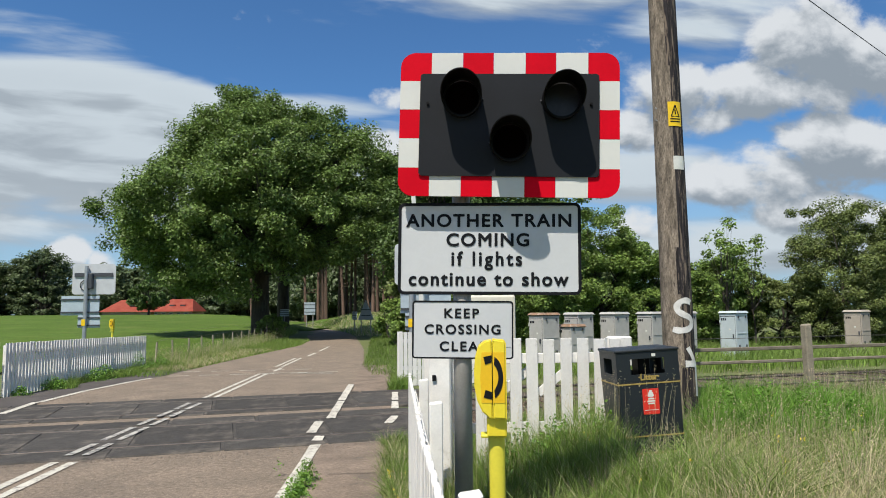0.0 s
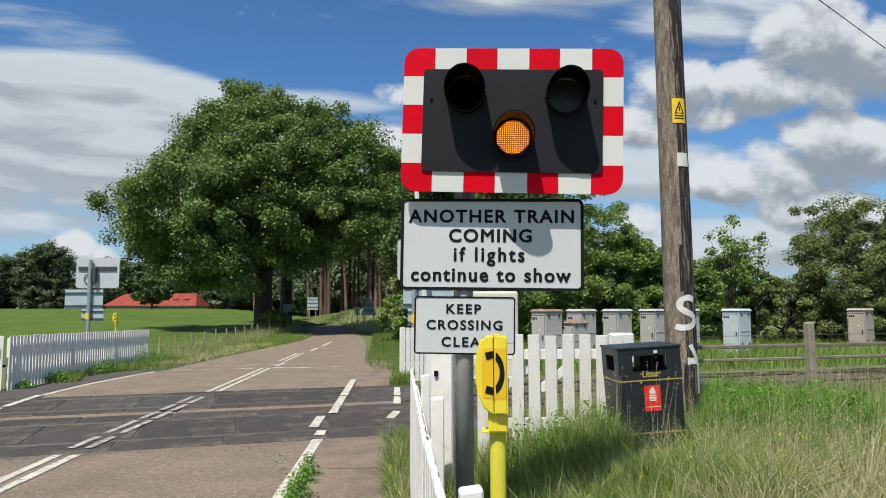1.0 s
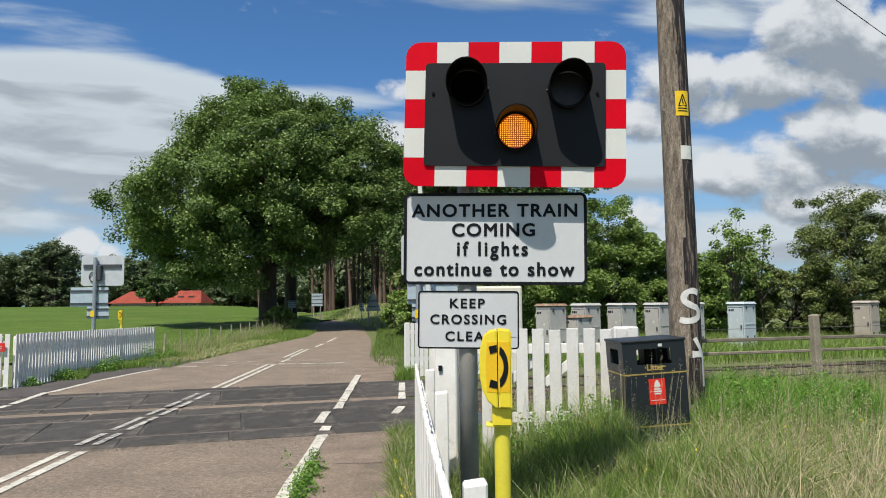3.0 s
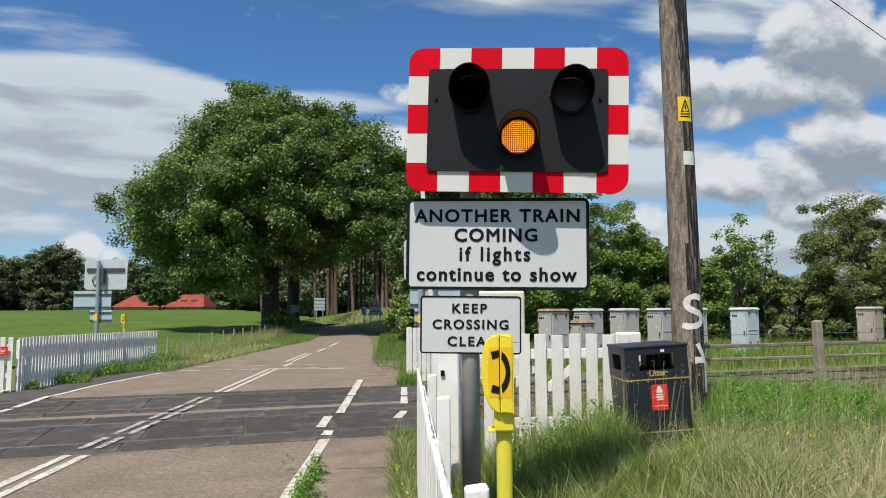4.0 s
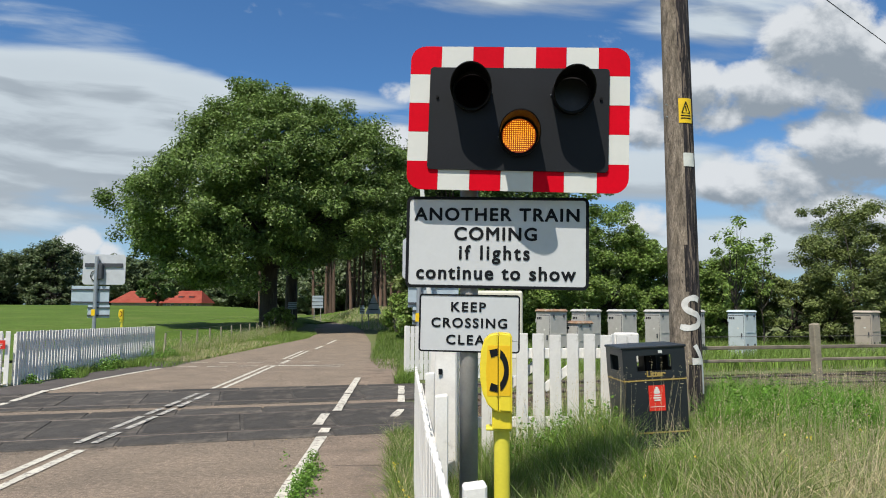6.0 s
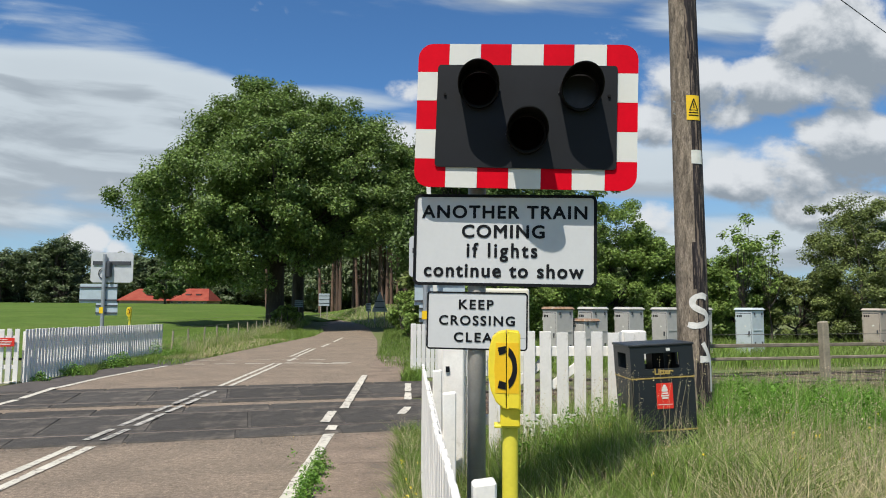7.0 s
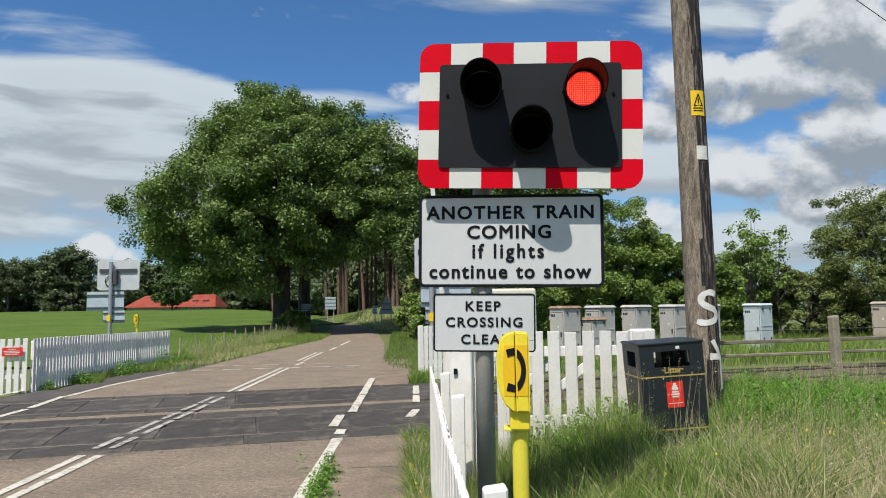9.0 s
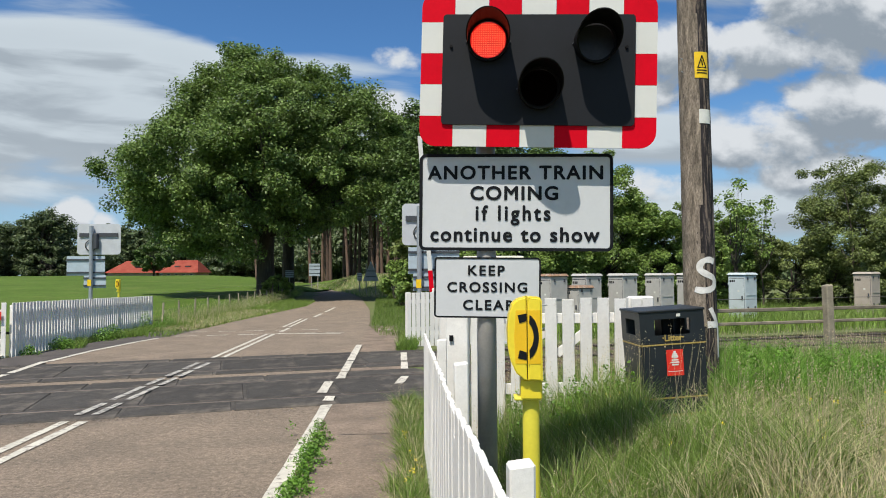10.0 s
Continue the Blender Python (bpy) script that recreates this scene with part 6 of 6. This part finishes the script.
def build_growth():
    seen = lambda x, y: on_verge(x, y) & (y > 1.9) & (x < 0.80 * y + 0.3)
    lush = lambda x, y: seen(x, y) & (rng.random(len(x)) < 0.25 + 0.75 * wave(x, y))
    tussocks(scatter(5200, -0.4, 8.5, 1.9, 10.5, lush), 26, 0.075, 0.25, 0.0062, GRASS_BLADE, "verge_grass", "tufts of long green grass on the raised verge", 0.9)
    tussocks(scatter(3600, -0.4, 8.5, 1.9, 10.5, lambda x, y: seen(x, y) & (rng.random(len(x)) < 1.1 - 0.8 * wave(x, y, 0.8))), 26, 0.07, 0.23, 0.006, GRASS_DEEP, "verge_grass", "tufts of deep green grass on the raised verge", 0.9)
    blades(scatter(60000, -0.4, 8.5, 1.9, 10.5, seen), 0.13, 0.006, GRASS_DEEP, "verge_grass", "short dense grass between the tufts", 0.9)
    dry = lambda x, y: seen(x, y) & (rng.random(len(x)) < 0.08 + 0.92 * np.clip(wave(x + 3, y + 1, 0.9) ** 2 + 0.5 * smooth_step(2.4, 3.6, x) * smooth_step(6.5, 5, y), 0, 1))
    tussocks(scatter(2500, -0.4, 8.5, 1.9, 10.5, dry), 18, 0.06, 0.25, 0.0036, GRASS_DRY, "dry_grass", "straw-coloured dry tufts among the grass", 0.9)
    seed_heads(scatter(6500, -0.3, 8.5, 2.4, 10.0, dry), 0.34, "seed_grass", "tall pale seed heads above the verge grass")
    pink = lambda x, y: seen(x, y) & (rng.random(len(x)) < smooth_step(0.5, 0.9, wave(x - 0.4, y + 0.6, 0.75)))
    seed_heads(scatter(6500, 0.8, 8.0, 2.6, 8.5, pink), 0.38, "seed_grass", "pinkish feathery seed heads in drifts above the grass", material=SEED_PINK)
    near_post = lambda x, y: on_verge(x, y) & (x > 0.32)
    tussocks(scatter(150, 0.3, 1.9, 3.5, 4.6, near_post), 34, 0.08, 0.40, 0.005, GRASS_BLADE, "tall_grass", "tall grass tufts behind the telephone post", 0.7)
    tussocks(scatter(200, 0.3, 2.6, 2.6, 4.7, near_post), 22, 0.08, 0.42, 0.0032, GRASS_DRY, "dry_grass", "tall straw tufts behind the telephone post", 0.7)
    blades(scatter(26000, 0.0, 9.0, 0.9, 7.0, lambda x, y: (x > fence_x(y) + 0.09) & ~seen(x, y) & ((y < 2.0) | (x > 0.8 * y))), 0.20, 0.009, GRASS_BLADE, "verge_grass", "long green grass at the near end of the verge", 0.85)
    # leafy green growth behind the bin and before the railway fence
    spots = scatter(34, 2.2, 5.4, 5.9, 8.2, on_verge)
    weeds([(x, y, 0.16, 0.34) for x, y in spots], "verge_weeds", "bright leafy weeds among grass by the pole", 0.020, GRASS_LUSH, per=420)
    tussocks(scatter(260, 2.1, 4.2, 5.8, 8.0, on_verge), 40, 0.09, 0.36, 0.007, GRASS_LUSH, "tall_grass", "bright green tall grass beside the timber pole", 0.6)
    weeds([(x, y, 0.12, 0.45) for x, y in scatter(16, 0.35, 1.35, 5.2, 5.8, on_verge)], "verge_weeds", "dark leafy weeds before the white fence", 0.016, WEED, per=300)
    blades(scatter(26000, 0.15, 9.0, -7.0, 1.0, lambda x, y: x > fence_x(y) + 0.9 * (y < 0)), 0.21, 0.009, GRASS_BLADE, "verge_grass", "long green grass behind the fence end", 0.85)
    # taller growth against the fence, post and bin
    blades(scatter(5200, 0.25, 1.3, 4.7, 5.85, on_verge), 0.46, 0.006, GRASS_BLADE, "tall_grass", "tall grass against the white fence and bin", 0.45)
    blades(scatter(1700, 0.25, 1.4, 4.2, 5.85, on_verge), 0.34, 0.0032, GRASS_DRY, "dry_grass", "dry stems before the white fence", 0.5)
    seed_heads(scatter(220, 0.3, 1.95, 4.9, 5.85, on_verge), 0.58, "seed_grass", "tall seed heads before the white fence")
    blades(scatter(5000, 2.4, 9.5, 6.4, 10.5, lambda x, y: (np.abs(y - (8.0 + 0.312 * (x - 4.28))) < 0.7) & (wave(x, y, 1.1) > 0.45)), 0.42, 0.007, GRASS_BLADE, "tall_grass", "tall pale grass by the railway fence", 0.5)
    # strip between footpath and near fence
    lane = lambda x, y: (x < fence_x(y) - 0.03) & (x > np.interp(y, [0, 6, 13.4], [-0.05, -0.45, -1.0]) - 0.10 * wave(x, y, 4)) & (y < 8.6)
    tussocks(scatter(2600, -0.9, 0.1, 1.0, 8.7, lambda x, y: lane(x, y) & (rng.random(len(x)) < 0.2 + 0.8 * wave(x, y, 2.0))), 24, 0.05, 0.20, 0.0052, GRASS_BLADE, "path_grass", "pale grass tufts between footpath and fence", 0.8)
    tussocks(scatter(2400, -0.9, 0.1, 1.0, 8.7, lambda x, y: lane(x, y) & (rng.random(len(x)) < 0.2 + 0.8 * wave(x + 1, y + 2, 1.6))), 24, 0.05, 0.26, 0.005, GRASS_DEEP, "path_grass", "rough grass tufts between footpath and fence", 0.7)
    tussocks(scatter(1500, -0.9, 0.1, 1.0, 8.7, lane), 14, 0.05, 0.26, 0.003, GRASS_DRY, "dry_grass", "dry stems between footpath and fence", 0.7)
    weeds([(x, y, 0.07, 0.20) for x, y in scatter(60, -0.9, 0.0, 2.4, 8.0, lane)], "path_weeds", "small leafy weeds beside the footpath", 0.010, WEED, per=160)
    weeds([(-1.30 - 0.07 * (3.6 + 0.26 * i - 6.5), 3.6 + 0.26 * i, 0.09 + 0.04 * math.sin(i * 2.3), 0.17 + 0.06 * math.sin(i * 1.7)) for i in range(13)], "roadside_weeds", "leafy green weeds along the road's edge", 0.0125, per=900)
    weeds([(-1.62, 6.9, 0.06, 0.25), (-1.45, 6.6, 0.05, 0.1)], "roadside_weeds", "small weed growing in the road", 0.016, per=50)
    # far side verges
    east = lambda x, y: (x > np.interp(y, [13.4, 20, 41, 60], [-0.95, -2.3, -4.3, -7.6])) & (x < np.interp(y, [13, 60], [0.2, 1.5])) & (x > road_right(y) + 0.03)
    blades(scatter(26000, -4.5, 1.5, 17.5, 45, east), 0.27, 0.012, GRASS_DEEP, "verge_grass", "grass verge beyond the railway", 0.5)
    blades(scatter(1800, -1.15, -0.75, 14.2, 16.6), 0.35, 0.012, GRASS_BLADE, "verge_grass", "grass tuft beside the far fence", 0.5)
    west = lambda x, y: (x < road_left(y) - 0.05 + 0.12 * wave(x * 0, y)) & (x > -9.5 - 0.09 * (y - 20)) & ((y < 40) | (x < road_left(y) - 1.2))
    blades(scatter(52000, -16, -7.0, 17.6, 48, west), 0.24, 0.016, GRASS_BLADE, "verge_grass", "grass verge along the field fence", 0.5)
    blades(scatter(16000, -13.5, -8.4, 20.8, 50, lambda x, y: (np.abs(x + 8.75 + 0.075 * (y - 21)) < 0.45)), 0.72, 0.008, GRASS_BLADE, "tall_grass", "tall grass along the field fence", 0.5)
    blades(scatter(9000, -13.5, -8.0, 20.8, 44, lambda x, y: (np.abs(x + 8.6 + 0.075 * (y - 21)) < 0.5)), 0.75, 0.006, GRASS_DRY, "dry_grass", "pale dry stems along the field fence", 0.5)
    blades(scatter(16000, -8.8, -7.4, 19.5, 30, west), 0.17, 0.014, GRASS_DRY, "dry_grass", "mown straw on the verge", 0.8)
    weeds([(-8.45, y, r, h) for y, r, h in ((13.9, 0.15, 0.2), (15.0, 0.25, 0.28), (15.3, 0.2, 0.2), (16.8, 0.28, 0.32), (17.3, 0.28, 0.38), (19.2, 0.22, 0.6), (20.0, 0.2, 0.25), (20.7, 0.3, 0.35))],
          "fence_weeds", "green weeds at the foot of the white fence", 0.022, per=380)
    blades(scatter(5000, -8.75, -7.9, 15.0, 21.5, lambda x, y: x < -8.25 - 0.25 * np.sin(y * 2)), 0.28, 0.012, GRASS_BLADE, "verge_grass", "grass at the foot of the white fence", 0.5)
    # among tracks and cabinets
    beyond = lambda x, y: (y > 15.0 + 0.312 * (x + 1.6)) & (y < 27 + 0.2 * x)
    blades(scatter(40000, 0.5, 24, 15.5, 30, beyond), 0.60, 0.02, GRASS_BLADE, "rough_grass", "long rough grass round the railway cabinets", 0.5)
    between = lambda x, y: (y < 8.7 + 0.312 * (x - 0.4)) & (y > 7.9 + 0.312 * (x - 2))
    blades(scatter(9000, 2.2, 14, 7.5, 13.0, between), 0.16, 0.008, GRASS_BLADE, "rough_grass", "grass between fence and railway", 0.5)
    # dry bank at the bend
    bank = lambda x, y: (x > road_right(y) + 0.1) & (x < road_right(y) + 9)
    blades(scatter(14000, -16, 4, 48, 84, bank), 0.42, 0.03, GRASS_BLADE, "verge_grass", "sunlit grassy bank at the bend", 0.5)
    blades(scatter(9000, -16, 4, 46, 84, bank), 0.45, 0.025, GRASS_DRY, "dry_grass", "dry grass on the bank at the bend", 0.5)
    # buttercups
    cen = []
    for x, y in np.concatenate([scatter(26, -0.5, -0.1, 3.0, 6.5), scatter(34, 0.6, 5.0, 2.4, 6.0, on_verge)]):
        cen += [np.array((x, y, float(ground_z(x, y)) + 0.26)) + rng.normal(size=3) * 0.012 for _ in range(5)]
    cen.append(np.array((-1.62, 6.9, 0.27)))
    v, f = leaves(np.array(cen), 0.0075, 1)
    quick_mesh("buttercups", v, f, FLOWER_YELLOW, None, "small yellow buttercup flowers in the grass", "flowers", "stuff")


build_growth()


# ---------------------------------------------------------------- what moves: the lamps change
def flips(turns, start):
    """Rows for a lamp insert: half a turn over a tenth of a second ends at each time given."""
    a = start
    rows = [(0.0, a)]
    for t in turns:
        for k in range(4):
            rows.append((t - 0.1 + k / 30, a + 60 * k))
        a += 180
    if rows[-1][0] < 10.0:
        rows.append((10.0, a))
    return rows


def motions():
    for ob, turns in ((LAMP_AMBER, (1.0, 6.1)), (LAMP_LEFT, (6.2, 6.5, 7.1, 7.5, 7.9, 8.2, 8.6, 9.0, 9.3, 9.7, 10.0)), (LAMP_RIGHT, (6.5, 6.9, 7.5, 7.9, 8.2, 8.6, 9.0, 9.3, 9.7, 10.0))):
        rest = ob.matrix_basis.copy()
        walk(ob, [(t, rest @ pose(0, 0, 0, 0, 0, a)) for t, a in flips(turns, 0)])


motions()
